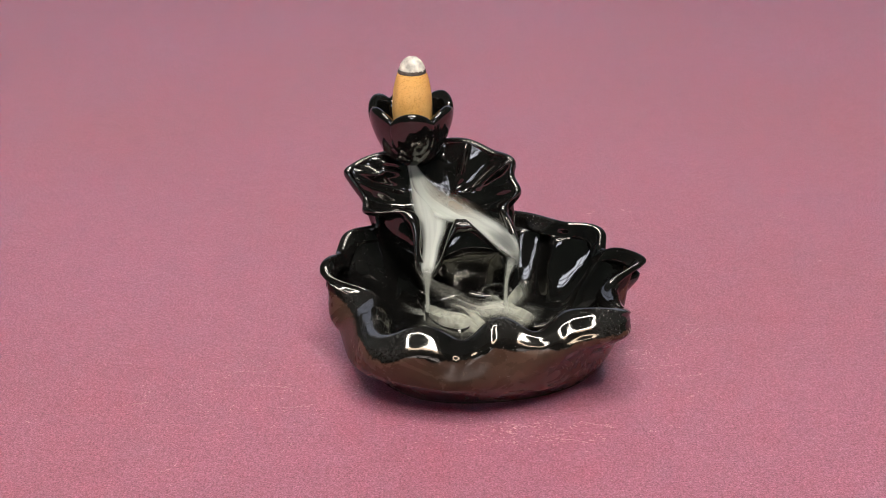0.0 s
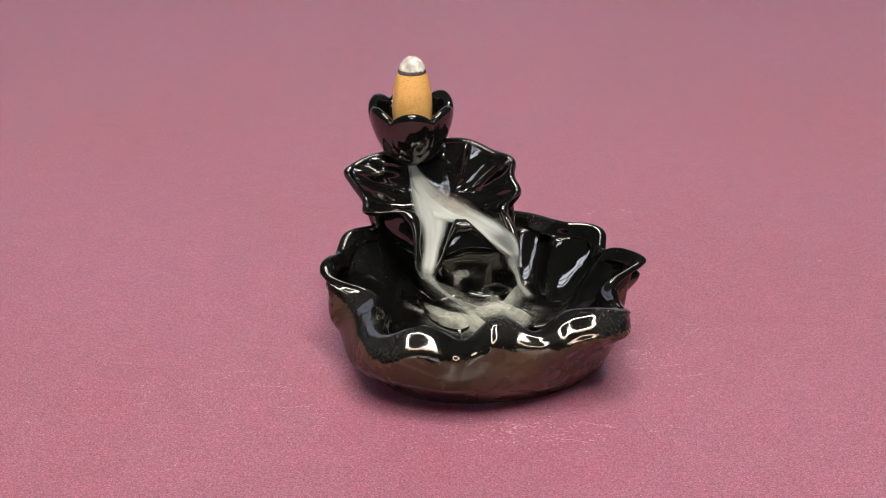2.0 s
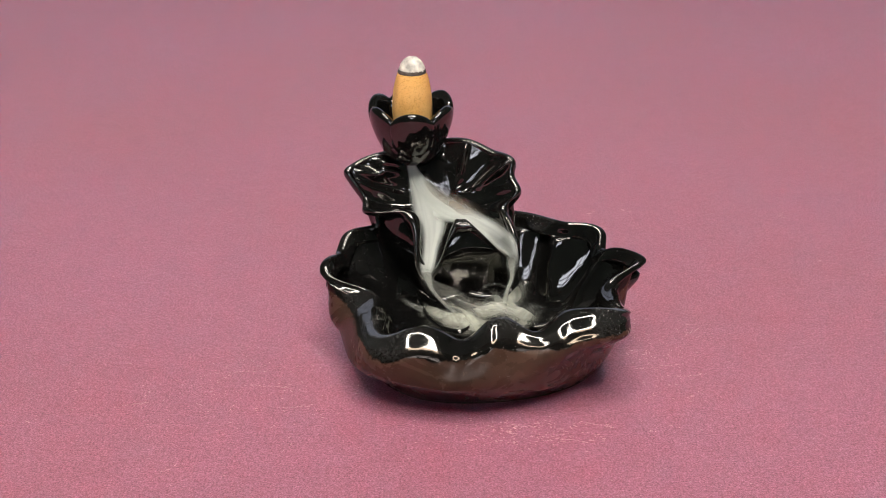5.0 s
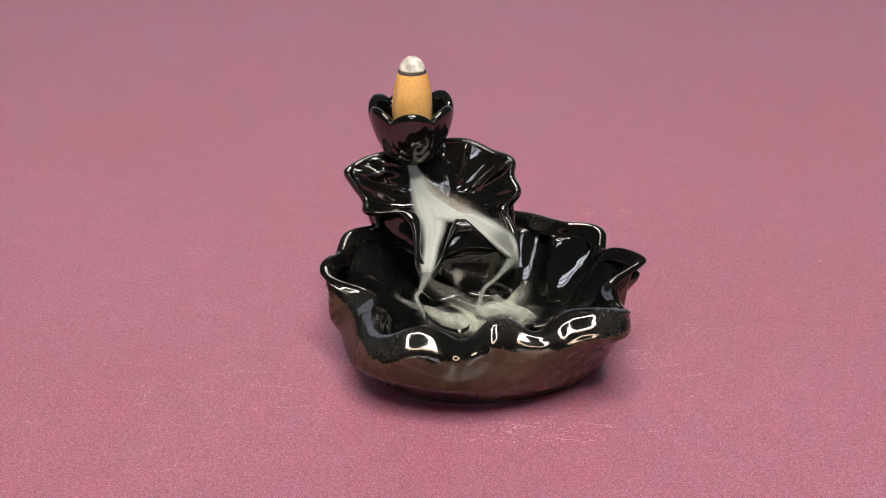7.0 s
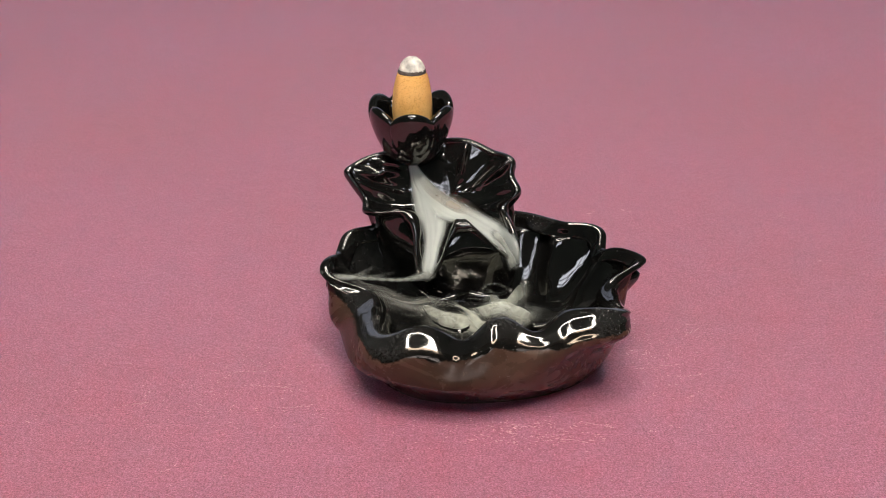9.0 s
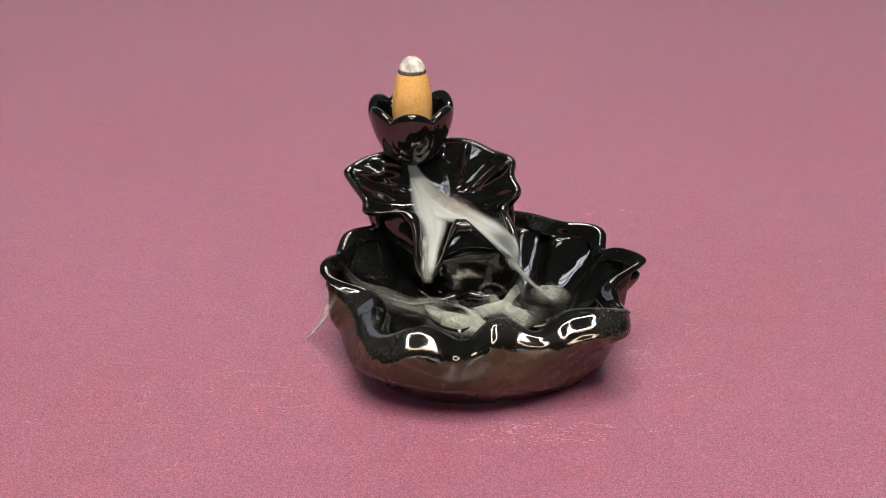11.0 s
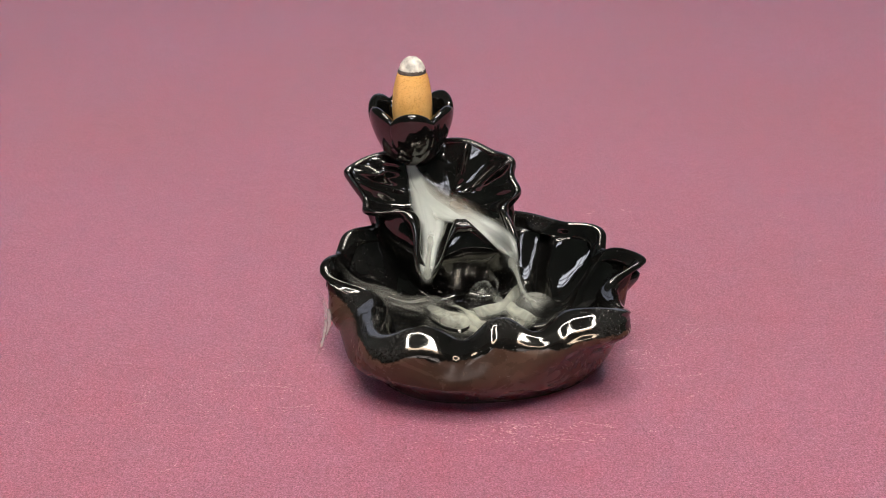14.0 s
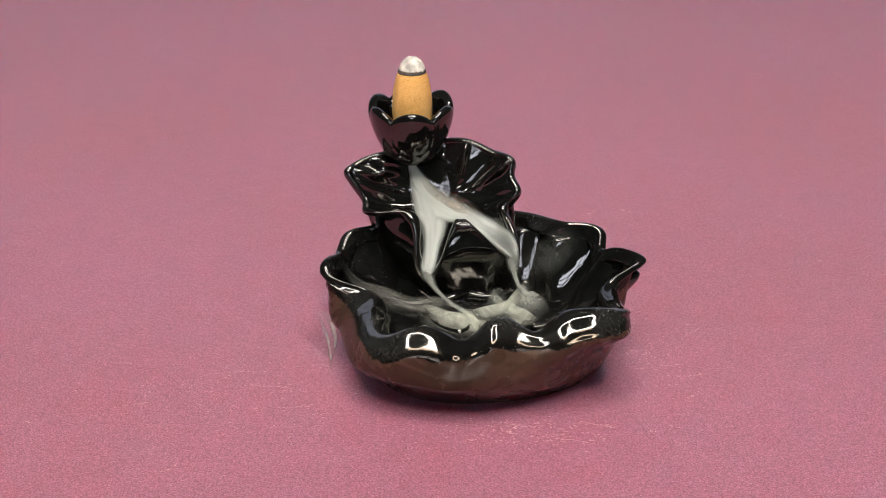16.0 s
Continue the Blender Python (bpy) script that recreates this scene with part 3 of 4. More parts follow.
cone = tagged(new("incense_cone"), "ochre incense cone with a burnt grey ash tip", "incense cone")
cone.location = CUP + Vector((0.3, -1.0, 2.2)) * MM
BODY = [(0.2, 0), (3.9, 0), (4.3, 0.4), (4.8, 4), (5.3, 8), (5.75, 11), (5.95, 14), (5.9, 16.8), (5.65, 19.6), (5.2, 22.3), (4.55, 24.9), (4.05, 25.9)]
part("cone_body", revolved(BODY, wobble=0.12), PASTE, cone)
part("burnt_ring", revolved([(4.0, 25.7), (4.15, 25.9), (4.08, 26.4), (3.85, 26.9)], wobble=0.25), CHAR, cone, "charred dark ring")
part("ash_tip", revolved([(3.9, 26.5), (3.75, 27.1), (3.3, 28.3), (2.5, 29.4), (1.7, 30.1), (0.9, 30.5), (0.12, 30.6)], wobble=0.55), ASH, cone, "crumbly pale grey ash tip")


# ---------------------------------------------------------------- pale fibres and scuffs on the card
def fibres():
    rnd = random.Random(5)
    bm = bmesh.new()

    def fibre(x, y, length, turn, wide):
        bend = rnd.uniform(-0.4, 0.4)
        left, right = [], []
        for k in range(6):
            s = k / 5 - 0.5
            a = radians(turn)
            px, py = s * length, bend * length * (s * s)
            w = wide * (1.15 - 2 * abs(s)) * 0.5
            for side, row in ((w, left), (-w, right)):
                qx, qy = px, py + side
                row.append((x + qx * math.cos(a) - qy * math.sin(a), y + qx * math.sin(a) + qy * math.cos(a)))
        def v(p, z):
            return bm.verts.new((p[0] * MM, p[1] * MM, z * MM))
        mid = [v(((p[0] + q[0]) / 2, (p[1] + q[1]) / 2), 0.10) for p, q in zip(left, right)]
        lo, hi = [v(p, 0.01) for p in left], [v(p, 0.01) for p in right]
        for k in range(5):
            bm.faces.new((lo[k], mid[k], mid[k + 1], lo[k + 1]))
            bm.faces.new((mid[k], hi[k], hi[k + 1], mid[k + 1]))

    for x, y, length, turn in ((118, 104, 5, -30), (45, 104, 4, 35), (-208, 234, 3, 10), (227, 365, 6, 60), (93, 156, 4, 80), (58, 108, 5, 20),
                               (-54, -22, 3, 5), (8, -42, 3, -15), (-81, -60, 3, 40), (-123, -38, 4, 70), (-48, 20, 2, 0), (49, 8, 2.5, -60)):
        for _ in range(4):
            fibre(x + rnd.gauss(0, 1.6), y + rnd.gauss(0, 1.2), length * rnd.uniform(0.1, 0.5), turn + rnd.gauss(0, 50), rnd.uniform(0.12, 0.3))
    for _ in range(190):   # scuffed patch before the bowl
        fibre(rnd.gauss(14, 15), rnd.gauss(-44, 4.0), rnd.uniform(0.2, 1.1), rnd.gauss(-8, 45), rnd.uniform(0.10, 0.28))
    for _ in range(150):
        fibre(rnd.gauss(-60, 22), rnd.gauss(-20, 13), rnd.uniform(0.2, 1.0), rnd.gauss(0, 60), rnd.uniform(0.10, 0.24))
    for _ in range(90):
        fibre(rnd.gauss(54, 7), rnd.gauss(-4, 12), rnd.uniform(0.3, 1.2), rnd.uniform(0, 180), rnd.uniform(0.10, 0.22))
    for x, y, length, turn in ((52, -9, 12, 12), (56, -3, 7, 70), (61, -14, 9, 8), (-70, -12, 14, 4), (-62, -20, 11, -6), (-52, -31, 9, 8),
                               (22, -47, 10, -10), (9, -40, 12, -14), (31, -40, 8, -22), (-98, -30, 9, 15), (66, 12, 6, 40)):
        for k in range(9):   # broken hairline scratches
            s0 = (k / 8 - 0.5) * length
            fibre(x + s0 * math.cos(radians(turn)) + rnd.gauss(0, 0.2), y + s0 * math.sin(radians(turn)) + rnd.gauss(0, 0.25),
                  rnd.uniform(0.5, 1.4), turn + rnd.gauss(0, 8), rnd.uniform(0.07, 0.16))
    for _ in range(420):
        y = rnd.uniform(-75, 380)
        fibre(rnd.uniform(-1, 1) * (90 + 0.55 * (y + 75)), y, rnd.uniform(0.15, 0.7), rnd.uniform(0, 180), rnd.uniform(0.08, 0.2))
    tagged(obj("paper_fibres", bm, LINT, smooth=False), "tiny pale fibres and scuffs on the pink card", "fibres", kind="stuff")


fibres()


# ---------------------------------------------------------------- smoke
from mathutils.bvhtree import BVHTree


def tree_of(*obs):
    vs, fs = [], []
    for ob in obs:
        off = len(vs)
        base = ob.matrix_basis if ob.parent is burner else ob.parent.matrix_basis @ ob.matrix_basis
        vs += [base @ v.co for v in ob.data.vertices]
        fs += [[i + off for i in p.vertices] for p in ob.data.polygons]
    return BVHTree.FromPolygons(vs, fs)


LEAF_TREE = tree_of(leaf)
FLOOR_TREE = tree_of(*[o for o in burner.children if o.type == "MESH" and o is not leaf])


def spline(points, count):
    """Catmull-Rom through points (any number of values each), count samples."""
    p = np.array(points, float)
    p = np.concatenate([[2 * p[0] - p[1]], p, [2 * p[-1] - p[-2]]])
    out = []
    for k in range(count):
        x = k / (count - 1) * (len(p) - 3)
        i = min(int(x), len(p) - 4)
        s = x - i
        a, b, c, d = p[i:i + 4]
        out.append(0.5 * (2 * b + (c - a) * s + (2 * a - 5 * b + 4 * c - d) * s * s + (3 * b - a - 3 * c + d) * s ** 3))
    return np.array(out)


def draped(tree, origin, way, lift, fallback):
    hit, normal, _, dist = tree.ray_cast(origin, way)
    if hit is None or dist > 0.03:
        return fallback
    return hit - way * lift


def leaf_sheet(parent, name, run, lift, material, n=40, k=17):
    """A sheet of smoke flowing over the upper leaf along run: (across, up the slope, width) in mm."""
    rows = []
    line = spline(run, n)
    for i in range(n):
        u, v, w = line[i]
        du, dv = (line[min(i + 1, n - 1)] - line[max(i - 1, 0)])[:2]
        d = math.hypot(du, dv)
        row = []
        for j in range(k):
            a = (j / (k - 1) - 0.5) * w
            uu, vv = u - dv / d * a, v + du / d * a
            dome = lift * (0.35 + 0.65 * math.cos(a / w * math.pi))
            row.append(draped(LEAF_TREE, leaf_point(uu, vv, 14), -LEAF_N, dome * MM, None) or None)
        rows.append(row)
    for j in range(k):   # carry the sheet on past the lip
        for i in range(n):
            if rows[i][j] is None:
                u, v, w = line[i]
                du, dv = (line[min(i + 1, n - 1)] - line[max(i - 1, 0)])[:2]
                d = math.hypot(du, dv)
                a = (j / (k - 1) - 0.5) * w
                rows[i][j] = leaf_point(u - dv / d * a, v + du / d * a, 0.8)
    pts = np.array([[tuple(p) for p in row] for row in rows])
    for _ in range(4):   # smoke bridges small creases
        pts[1:-1] = 0.25 * pts[:-2] + 0.5 * pts[1:-1] + 0.25 * pts[2:]
        pts[:, 1:-1] = 0.25 * pts[:, :-2] + 0.5 * pts[:, 1:-1] + 0.25 * pts[:, 2:]
    return part(name, grid_mesh(pts.tolist()), material, parent)


def floor_sheet(parent, name, run, lift, material, n=30, k=13):
    """A low layer of smoke on the bowl's floor along run: (x, y, width) in mm."""
    line = spline(run, n)
    pts = []
    for i in range(n):
        x, y, w = line[i]
        dx, dy = (line[min(i + 1, n - 1)] - line[max(i - 1, 0)])[:2]
        d = math.hypot(dx, dy)
        row = []
        for j in range(k):
            a = (j / (k - 1) - 0.5) * w
            px, py = x - dy / d * a, y + dx / d * a
            hit = FLOOR_TREE.ray_cast(Vector((px, py, 45)) * MM, Vector((0, 0, -1)))[0]
            z = hit.z if hit else 0.012
            row.append((px * MM, py * MM, z + lift * MM * (0.4 + 0.6 * math.cos(a / w * math.pi))))
        pts.append(row)
    pts = np.array(pts)
    for _ in range(6):
        pts[1:-1] = 0.25 * pts[:-2] + 0.5 * pts[1:-1] + 0.25 * pts[2:]
        pts[:, 1:-1] = 0.25 * pts[:, :-2] + 0.5 * pts[:, 1:-1] + 0.25 * pts[:, 2:]
    return part(name, grid_mesh(pts.tolist()), material, parent)


def strand_mesh(length, wide, bow=0.0):
    """A strand of smoke along its own x axis: a soft half-rolled ribbon, bowed along its length."""
    n, k = 12, 10
    rows = []
    for i in range(n + 1):
        s = i / n
        row = []
        for j in range(k + 1):
            a = (j / k - 0.5) * math.pi
            row.append(((s - 0.5) * length, -0.10 * wide * math.cos(a), 0.5 * wide * math.sin(a) + bow * MM * ((2 * s - 1) ** 2 - 0.33)))
        rows.append(row)
    return grid_mesh(rows)


def curl_mesh(turns, r0, r1, wide, rise):
    """A thin curling wisp: a ribbon wound in a flat spiral about its own y axis."""
    n, k = 60, 6
    rows = []
    for i in range(n + 1):
        s = i / n
        a = s * turns * 2 * math.pi
        r = r0 + (r1 - r0) * s
        c = Vector((r * math.cos(a), rise * s, r * math.sin(a) * 0.8))
        rows.append([tuple(c + Vector((math.cos(a) * 0.8, 0.6, math.sin(a) * 0.6)) * (j / k - 0.5) * wide) for j in range(k + 1)])
    return grid_mesh(rows)


def puff_mesh(rx, ry, rz):
    """A low rolling puff: two nested soft caps."""
    bm = bmesh.new()
    layer = bm.loops.layers.uv.new("UVMap")
    n = 20
    for scale in (1.0, 0.66):
        vs = {}
        for i in range(n + 1):
            for j in range(n + 1):
                x, y = i / n * 2 - 1, j / n * 2 - 1
                h = max(0.0, 1 - x * x) * max(0.0, 1 - y * y)
                wob = 0.25 * noise.noise(Vector((x * 2, y * 2, scale * 5)))
                vs[i, j] = bm.verts.new((x * rx * scale, y * ry * scale, rz * scale * (h ** 0.7 + wob * h)))
        for i in range(n):
            for j in range(n):
                f = bm.faces.new((vs[i, j], vs[i + 1, j], vs[i + 1, j + 1], vs[i, j + 1]))
                for lp, (a, b) in zip(f.loops, ((i, j), (i + 1, j), (i + 1, j + 1), (i, j + 1))):
                    lp[layer].uv = (a / n, b / n)
    return bm


haze = tagged(new("incense_smoke"), "pale grey smoke pouring down the burner and pooling", "smoke")
FLOW_L = leaf_sheet(haze, "smoke_sheet", [(-12.6, 11.5, 1.2), (-11.7, 8.0, 3.0), (-10.3, 4.8, 5.0), (-8.3, 0, 8.6), (-6.2, -5.3, 11.6), (-5.1, -9.7, 10.2), (-5.5, -14.9, 6.3), (-6.1, -20.1, 5.4), (-6.8, -24.6, 4.8), (-7.0, -27.0, 3.2)], 1.6, SHEET)
FLOW_R = leaf_sheet(haze, "smoke_sheet", [(-12.4, 11.2, 1.2), (-10.4, 5.9, 4.2), (-6.9, -0.3, 8.6), (-1.0, -4.9, 9.4), (6.6, -7.9, 7.6), (12.9, -11.8, 6.8), (17.2, -16.1, 5.6), (19.2, -20.6, 4.0), (19.4, -23.6, 2.6)], 1.9, SHEET)
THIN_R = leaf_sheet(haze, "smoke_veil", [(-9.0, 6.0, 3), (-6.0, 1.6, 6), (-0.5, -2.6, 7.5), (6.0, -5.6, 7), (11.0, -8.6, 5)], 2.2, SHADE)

POOLS = [floor_sheet(haze, "smoke_pool", [(-19, 7, 3), (-15, 3, 5), (-10, 0, 7), (-4, -3, 8), (2, -7, 6)], 0.9, POOL),
         floor_sheet(haze, "smoke_pool", [(-10, 11, 3), (-6, 7, 4.5), (-3, 2, 5.5), (0, -5, 6), (2, -9, 5)], 2.0, POOL),
         floor_sheet(haze, "smoke_pool", [(-6, 1, 4), (0, 3, 5), (6, 6, 5.5), (11, 12, 5), (15, 18, 4)], 2.2, POOL),
         floor_sheet(haze, "smoke_pool", [(3, 17, 4), (6, 11, 5), (10, 5, 6), (14, 0, 6), (17, -3, 4)], 2.0, POOL),
         floor_sheet(haze, "smoke_pool", [(-18, 1, 6), (-8, -3, 12), (2, -4, 13), (10, -1, 11), (18, 3, 7)], 1.4, LAKE),
         floor_sheet(haze, "smoke_veil", [(0, 8, 11), (8, 6, 15), (15, 6, 15), (21, 7, 10)], 1.6, WISP)]
LEFT_PIECES = [part("smoke_strand", strand_mesh(6.6 * MM, w * MM), STREAM, haze) for w in (3.6, 2.8, 2.2, 1.8, 1.6, 1.5, 1.5, 1.5, 1.6, 1.8, 2.1, 2.6)]
RIGHT_PIECES = [part("smoke_strand", strand_mesh(6.6 * MM, w * MM), STREAM, haze) for w in (3.6, 2.8, 2.2, 1.8, 1.6, 1.5, 1.5, 1.5, 1.6, 1.8, 2.1, 2.6)]
VEIL = floor_sheet(haze, "smoke_veil", [(-43, 3, 3), (-34, 5, 7), (-24, 6, 11), (-14, 3, 13), (-5, 0, 9)], 4.5, DRIFT)
VEIL_LOW = part("smoke_veil", strand_mesh(22 * MM, 6 * MM, -3.0), WISP, haze)
SPILL = part("smoke_wisp", strand_mesh(20 * MM, 2.0 * MM, 4.0), TENDRIL, haze)
SPILL_THIN = part("smoke_wisp", strand_mesh(24 * MM, 1.5 * MM, 2.0), TENDRIL, haze)
LUMP = part("smoke_puff", puff_mesh(5.5 * MM, 4.0 * MM, 8.0 * MM), WISP, haze)
PUFF = part("smoke_puff", puff_mesh(7.0 * MM, 6.0 * MM, 4.0 * MM), BALL, haze)
CURL = part("smoke_curl", curl_mesh(0.7, 6.0 * MM, 3.6 * MM, 1.8 * MM, 3 * MM), WISP, haze)
PLUME = part("smoke_wisp", strand_mesh(24 * MM, 15 * MM, 2.0), WISP, haze)

# falling streams, second by second: time, then three places (x, z) in mm below the lip
LEFT_A = [(0.0, -15.7, 19.4, -15.6, 14.7, -15.9, 10.6), (0.5, -15.1, 19.4, -14.4, 14.7, -13.4, 10.6), (1.0, -13.4, 20.4, -10.9, 17.4, -7.9, 13.8),
          (1.5, -13.1, 21.3, -9.2, 17.6, -3.7, 12.8), (2.5, -12.6, 20.8, -8.1, 17.0, -0.8, 11.7), (3.5, -12.4, 20.8, -7.5, 16.2, -1.3, 10.9),
          (4.0, -13.1, 20.8, -9.1, 16.2, -3.0, 10.6), (6.3, -15.4, 20.0, -14.1, 16.2, -10.7, 11.7), (6.5, -15.6, 20.4, -15.1, 16.6, -12.4, 11.7),
          (7.0, -17.6, 20.0, -18.8, 17.0, -15.8, 10.6), (7.3, -18.4, 21.8, -22.1, 18.5, -17.6, 11.7), (7.5, -19.4, 22.0, -23.8, 18.6, -18.6, 12.0), (7.7, -21.4, 22.0, -28.1, 20.0, -23.2, 13.0),
          (8.0, -20.5, 21.6, -26.5, 20.9, -29.8, 23.2)]
LEFT_B = [(8.5, -23.0, 23.2, -31.4, 23.7, -40.9, 25.6), (9.0, -23.0, 23.2, -33.3, 23.7, -43.3, 24.5), (9.5, -22.6, 22.8, -31.7, 22.2, -41.7, 23.7),
          (11.3, -15.5, 28.5, -15.1, 32.5, -14.7, 36.5), (12.5, -15.5, 28.5, -15.1, 32.5, -14.7, 36.5), (13.0, -16.4, 20.8, -18.1, 18.1, -18.8, 15.7),
          (13.4, -15.9, 21.1, -18.1, 18.5, -19.1, 15.7), (13.8, -15.5, 28.5, -15.1, 32.5, -14.7, 36.5), (14.6, -15.5, 28.5, -15.1, 32.5, -14.7, 36.5),
          (15.3, -12.6, 20.4, -8.4, 16.6, -3.3, 13.8), (16.0, -13.1, 20.0, -9.1, 15.9, -3.3, 11.7)]
RIGHT_A = [(0.0, 7.9, 22.2, 7.7, 17.0, 7.8, 12.2), (0.5, 8.4, 22.6, 9.0, 17.9, 9.9, 14.1), (1.0, 10.7, 24.1, 12.1, 21.1, 14.6, 18.5),
           (1.5, 11.2, 24.1, 12.8, 21.5, 15.2, 19.2), (2.3, 10.6, 23.0, 11.2, 19.6, 12.9, 16.6), (3.0, 10.4, 23.0, 10.6, 19.6, 11.7, 16.2),
           (3.5, 9.9, 23.0, 9.8, 19.2, 9.6, 15.1), (4.0, 9.7, 23.0, 9.0, 18.9, 8.1, 14.3), (6.3, 7.2, 23.0, 4.8, 18.9, 3.5, 12.8),
           (7.0, 5.0, 22.6, 1.1, 18.5, -0.5, 12.2), (7.4, 3.7, 23.6, -0.3, 19.2, -1.1, 12.2), (7.8, 1.7, 24.1, -5.8, 18.9, -8.0, 12.2),
           (8.05, 8.6, 30.0, 6.8, 33.5, 4.4, 36.5)]
RIGHT_B = [(8.7, 8.6, 30.0, 6.8, 33.5, 4.4, 36.5), (9.3, 8.6, 30.0, 6.8, 33.5, 4.4, 36.5), (10.5, 10.3, 24.9, 12.6, 21.7, 16.1, 18.5),
           (11.3, 13.1, 23.7, 17.2, 19.6, 22.9, 15.5), (11.6, 12.4, 23.7, 16.0, 19.2, 21.3, 15.1), (12.0, 11.4, 23.4, 13.2, 19.6, 15.3, 16.0),
           (12.5, 10.4, 23.0, 11.0, 19.2, 13.6, 15.8), (13.0, 11.4, 23.6, 12.2, 19.2, 8.3, 13.5), (13.6, 12.7, 23.7, 15.2, 20.4, 14.0, 15.1),
           (14.0, 10.9, 23.4, 12.7, 18.5, 16.7, 13.2), (14.5, 11.4, 23.4, 12.8, 19.2, 15.0, 13.9), (15.0, 10.7, 23.7, 11.8, 20.4, 13.9, 17.0),
           (16.0, 10.2, 23.4, 11.5, 20.0, 13.6, 17.4)]


def stream(pieces, lip, table):
    """Key the pieces of a falling stream so that they lie along its line at each time."""
    rows = [[] for _ in pieces]
    for t, x1, z1, x2, z2, x3, z3 in table:
        y = lip[1]
        line = spline([lip, (x1, y - 0.2, z1), (x2, y - 0.2, z2), (x3, y, z3)], 61)
        for i, row in enumerate(rows):
            k = 1 + round(i / (len(pieces) - 1) * 57)
            p, d = line[k], line[min(k + 4, 60)] - line[max(k - 4, 0)]
            ang = math.degrees(math.atan2(d[2], d[0]))
            row.append((t, pose(p[0] * MM, (p[1] - 0.05 * i) * MM, p[2] * MM, 0, -ang, 0)))
    for ob, row in zip(pieces, rows):
        walk(ob, row)


def swaying(ob, reach, turn, beat, start=0.0):
    """A slow drift about the piece's own place."""
    rows = []
    for i in range(17):
        a = start + i * beat
        rows.append((float(i), pose(reach * MM * math.sin(a), 0.6 * reach * MM * math.cos(a * 0.7), 0.0, 0, 0, turn * math.sin(a * 0.8))))
    walk(ob, rows)


def placed(x, y, z, rx=0, ry=0, rz=0):
    return pose(x * MM, y * MM, z * MM, rx, ry, rz)


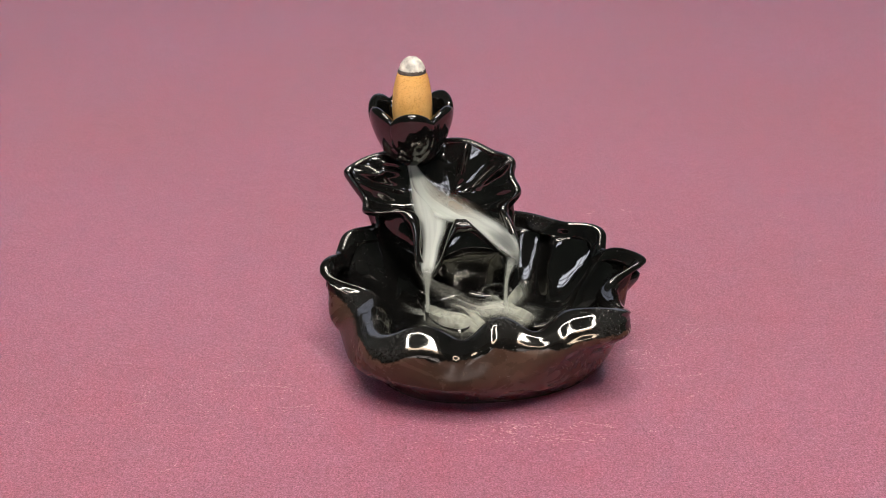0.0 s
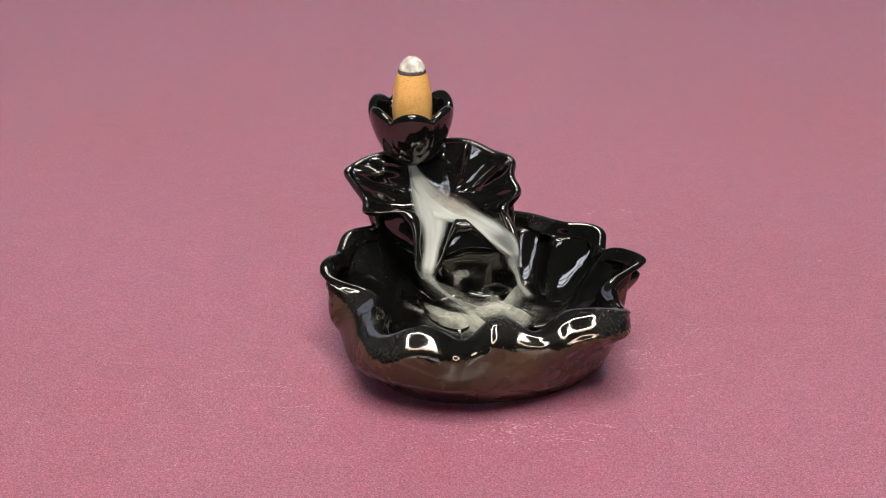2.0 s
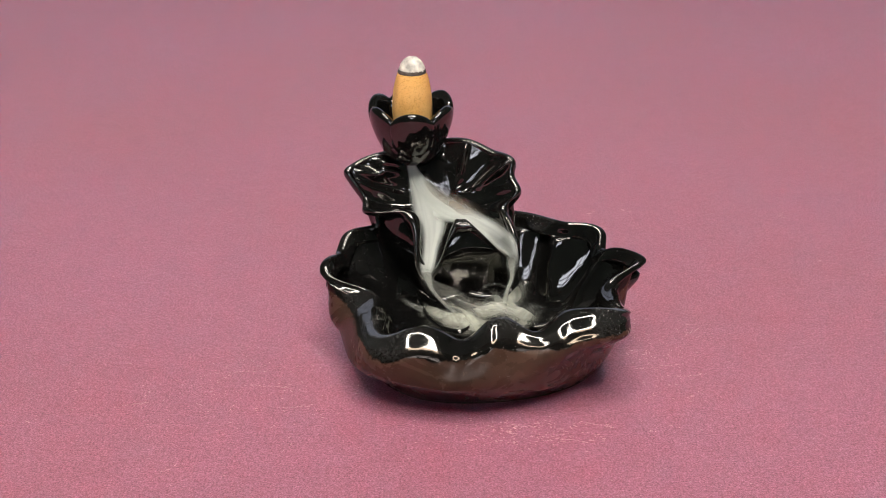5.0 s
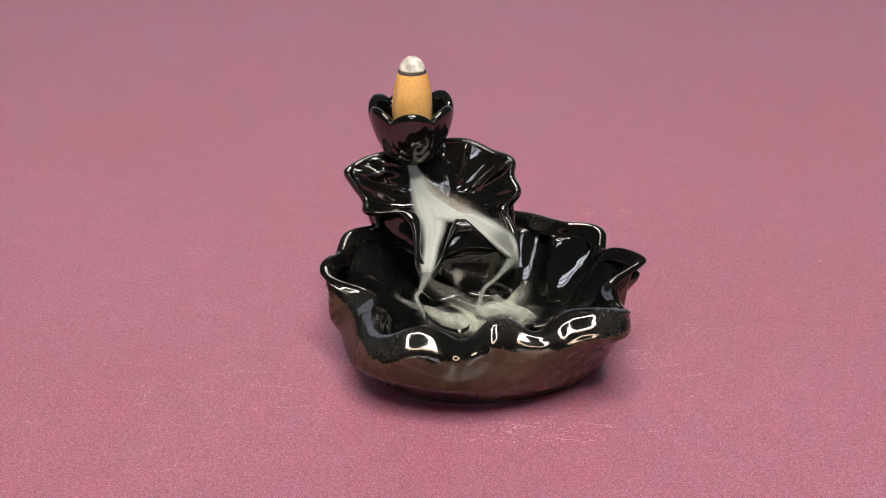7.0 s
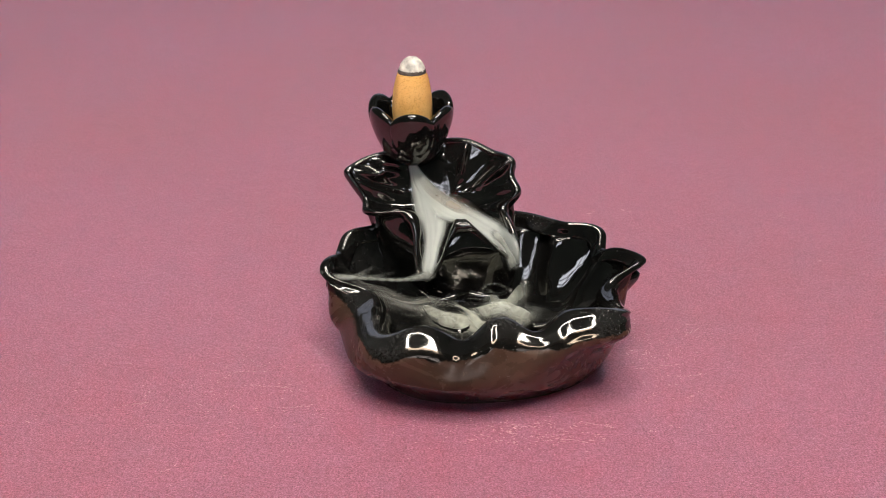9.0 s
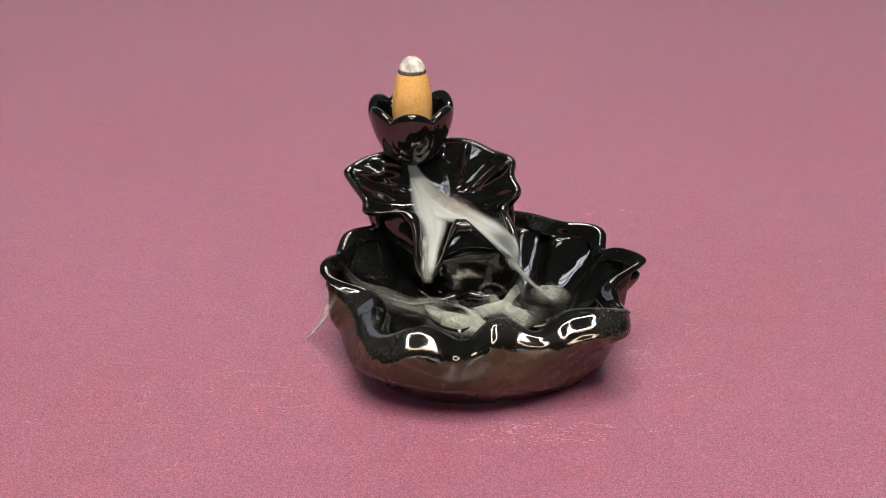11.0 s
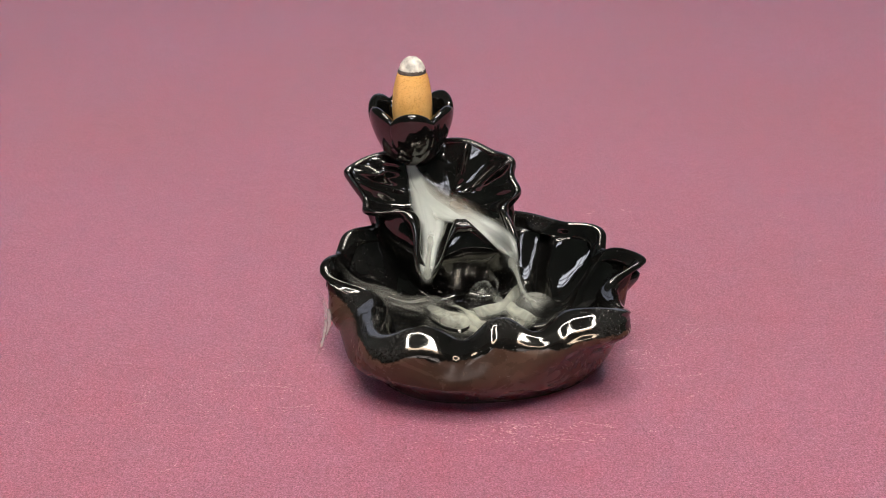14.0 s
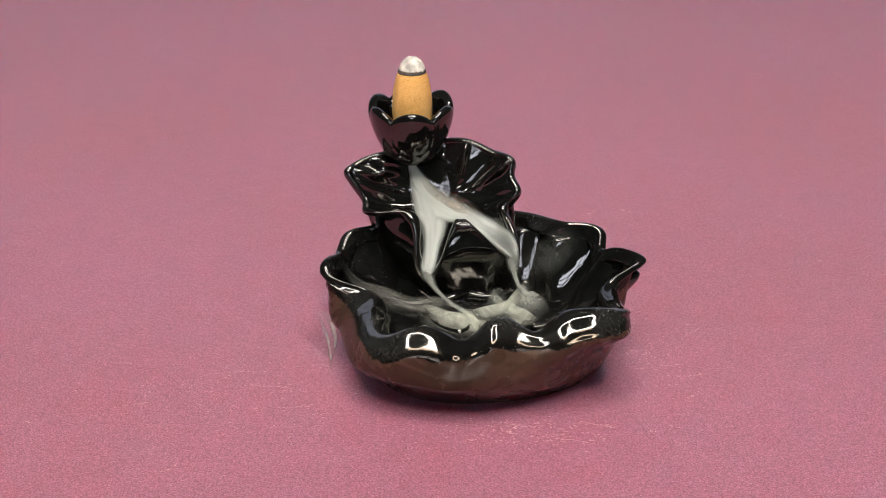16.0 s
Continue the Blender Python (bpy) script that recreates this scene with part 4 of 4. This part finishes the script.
def motions():
    stream(LEFT_PIECES, (-15.7, 2.2, 24.5), LEFT_A + LEFT_B)
    stream(RIGHT_PIECES, (9.2, 5.0, 27.8), RIGHT_A + RIGHT_B)
    swaying(FLOW_L, 0.25, 0.4, 0.8)
    swaying(FLOW_R, 0.25, 0.4, 0.7, 1.0)
    swaying(THIN_R, 0.5, 0.8, 0.9, 2.0)
    for i, ob in enumerate(POOLS):
        swaying(ob, 0.7, 1.5, 0.55 + 0.07 * i, i)
    # smoke that is blown over the rim at about nine seconds and then hangs there
    walk(VEIL, [(0.0, placed(18, -4, -2, 0, 8, 0)), (7.6, placed(18, -4, -2, 0, 8, 0)), (8.3, placed(9, -2, -1, 0, 4, 0)), (9.0, placed(0, 0, 0)),
                (12.0, placed(0.5, -0.5, 0.1)), (14.0, placed(-0.5, 0.3, 0.2)), (16.0, placed(0.5, 0, 0))])
    walk(LUMP, [(0.0, placed(4, 5, 8)), (12.6, placed(3, 6, 8)), (13.4, placed(0, 8, 9.5, 0, 0, 10)), (14.2, placed(1, 8, 11.5, 0, 0, 25)),
                (15.0, placed(2, 8, 11.5, 0, 0, 45)), (15.6, placed(4, 8, 10.5, 0, 0, 60)), (16.0, placed(5, 7, 9, 0, 0, 70))])
    walk(VEIL_LOW, [(0.0, placed(-6, 0, 11.5, 60, 0, 12)), (7.8, placed(-7, 0, 11.5, 60, 0, 12)), (9.0, placed(-19, 1, 14.5, 50, 22, 8)),
                    (12.0, placed(-20, 1, 14.0, 50, 24, 6)), (16.0, placed(-19, 2, 14.0, 50, 22, 10))])
    walk(SPILL, [(0.0, placed(-14, 4, 12, 0, 0, 0)), (8.2, placed(-20, 4, 15, 0, 15, 0)), (8.7, placed(-34, 1, 26, 0, 8, 0)),
                 (9.2, placed(-41, -2, 26.5, 0, -16, 0)), (10.0, placed(-46.5, -7, 19, 0, -70, 0)), (11.3, placed(-46.2, -8, 18, 0, -76, 0)),
                 (13.0, placed(-45.8, -8, 17, 0, -82, 0)), (14.5, placed(-45, -8, 15, 0, -95, 0)), (16.0, placed(-44, -9, 12, 0, -103, 0))])
    walk(SPILL_THIN, [(0.0, placed(-12, 2, 12, 0, 0, 0)), (8.0, placed(-18, 4, 14, 0, 15, 0)), (8.7, placed(-32, 0, 25, 0, 10, 0)),
                      (9.4, placed(-39, -1, 26, 0, -14, 0)), (11.3, placed(-46.5, -9, 15, 0, -62, 0)), (13.0, placed(-46.2, -9, 14, 0, -75, 0)),
                      (16.0, placed(-45, -11, 10, 0, -100, 0))])
    # puffs, curls and a last rising plume in the bowl
    walk(PUFF, [(0.0, placed(4, 3, 10.6)), (4.0, placed(5, 3, 10.6)), (9.0, placed(6, 3, 10.8)), (10.6, placed(16, 7, 12)), (11.3, placed(23, 9, 14, 0, 0, 15)),
                (12.0, placed(22, 9, 13.5, 0, 0, 30)), (13.0, placed(18, 8, 12, 0, 0, 45)), (14.0, placed(16, 7, 11.5, 0, 0, 60)),
                (15.0, placed(16, 7, 11.5, 0, 0, 80)), (16.0, placed(15, 7, 11.5, 0, 0, 100))])
    walk(CURL, [(0.0, placed(5, 12, 12)), (8.0, placed(5, 12, 12, 0, 20, 0)), (12.4, placed(2, 8, 14, 0, 60, 0)), (13.0, placed(-1, 6, 17, 0, 100, 0)),
                (14.0, placed(1, 6, 18, 0, 150, 0)), (15.0, placed(2, 6, 18, 0, 210, 0)), (16.0, placed(6, 7, 17.5, 0, 280, 0))])
    walk(PLUME, [(0.0, placed(5, 1, 10.8, 75, 0, 12)), (12.0, placed(6, 1, 10.8, 75, 0, 8)), (14.6, placed(10, 4, 11.5, 65, -4, 8)),
                 (15.3, placed(16, 9, 18, 40, -35, 0)), (16.0, placed(21, 12, 27, 20, -50, 0))])


motions()
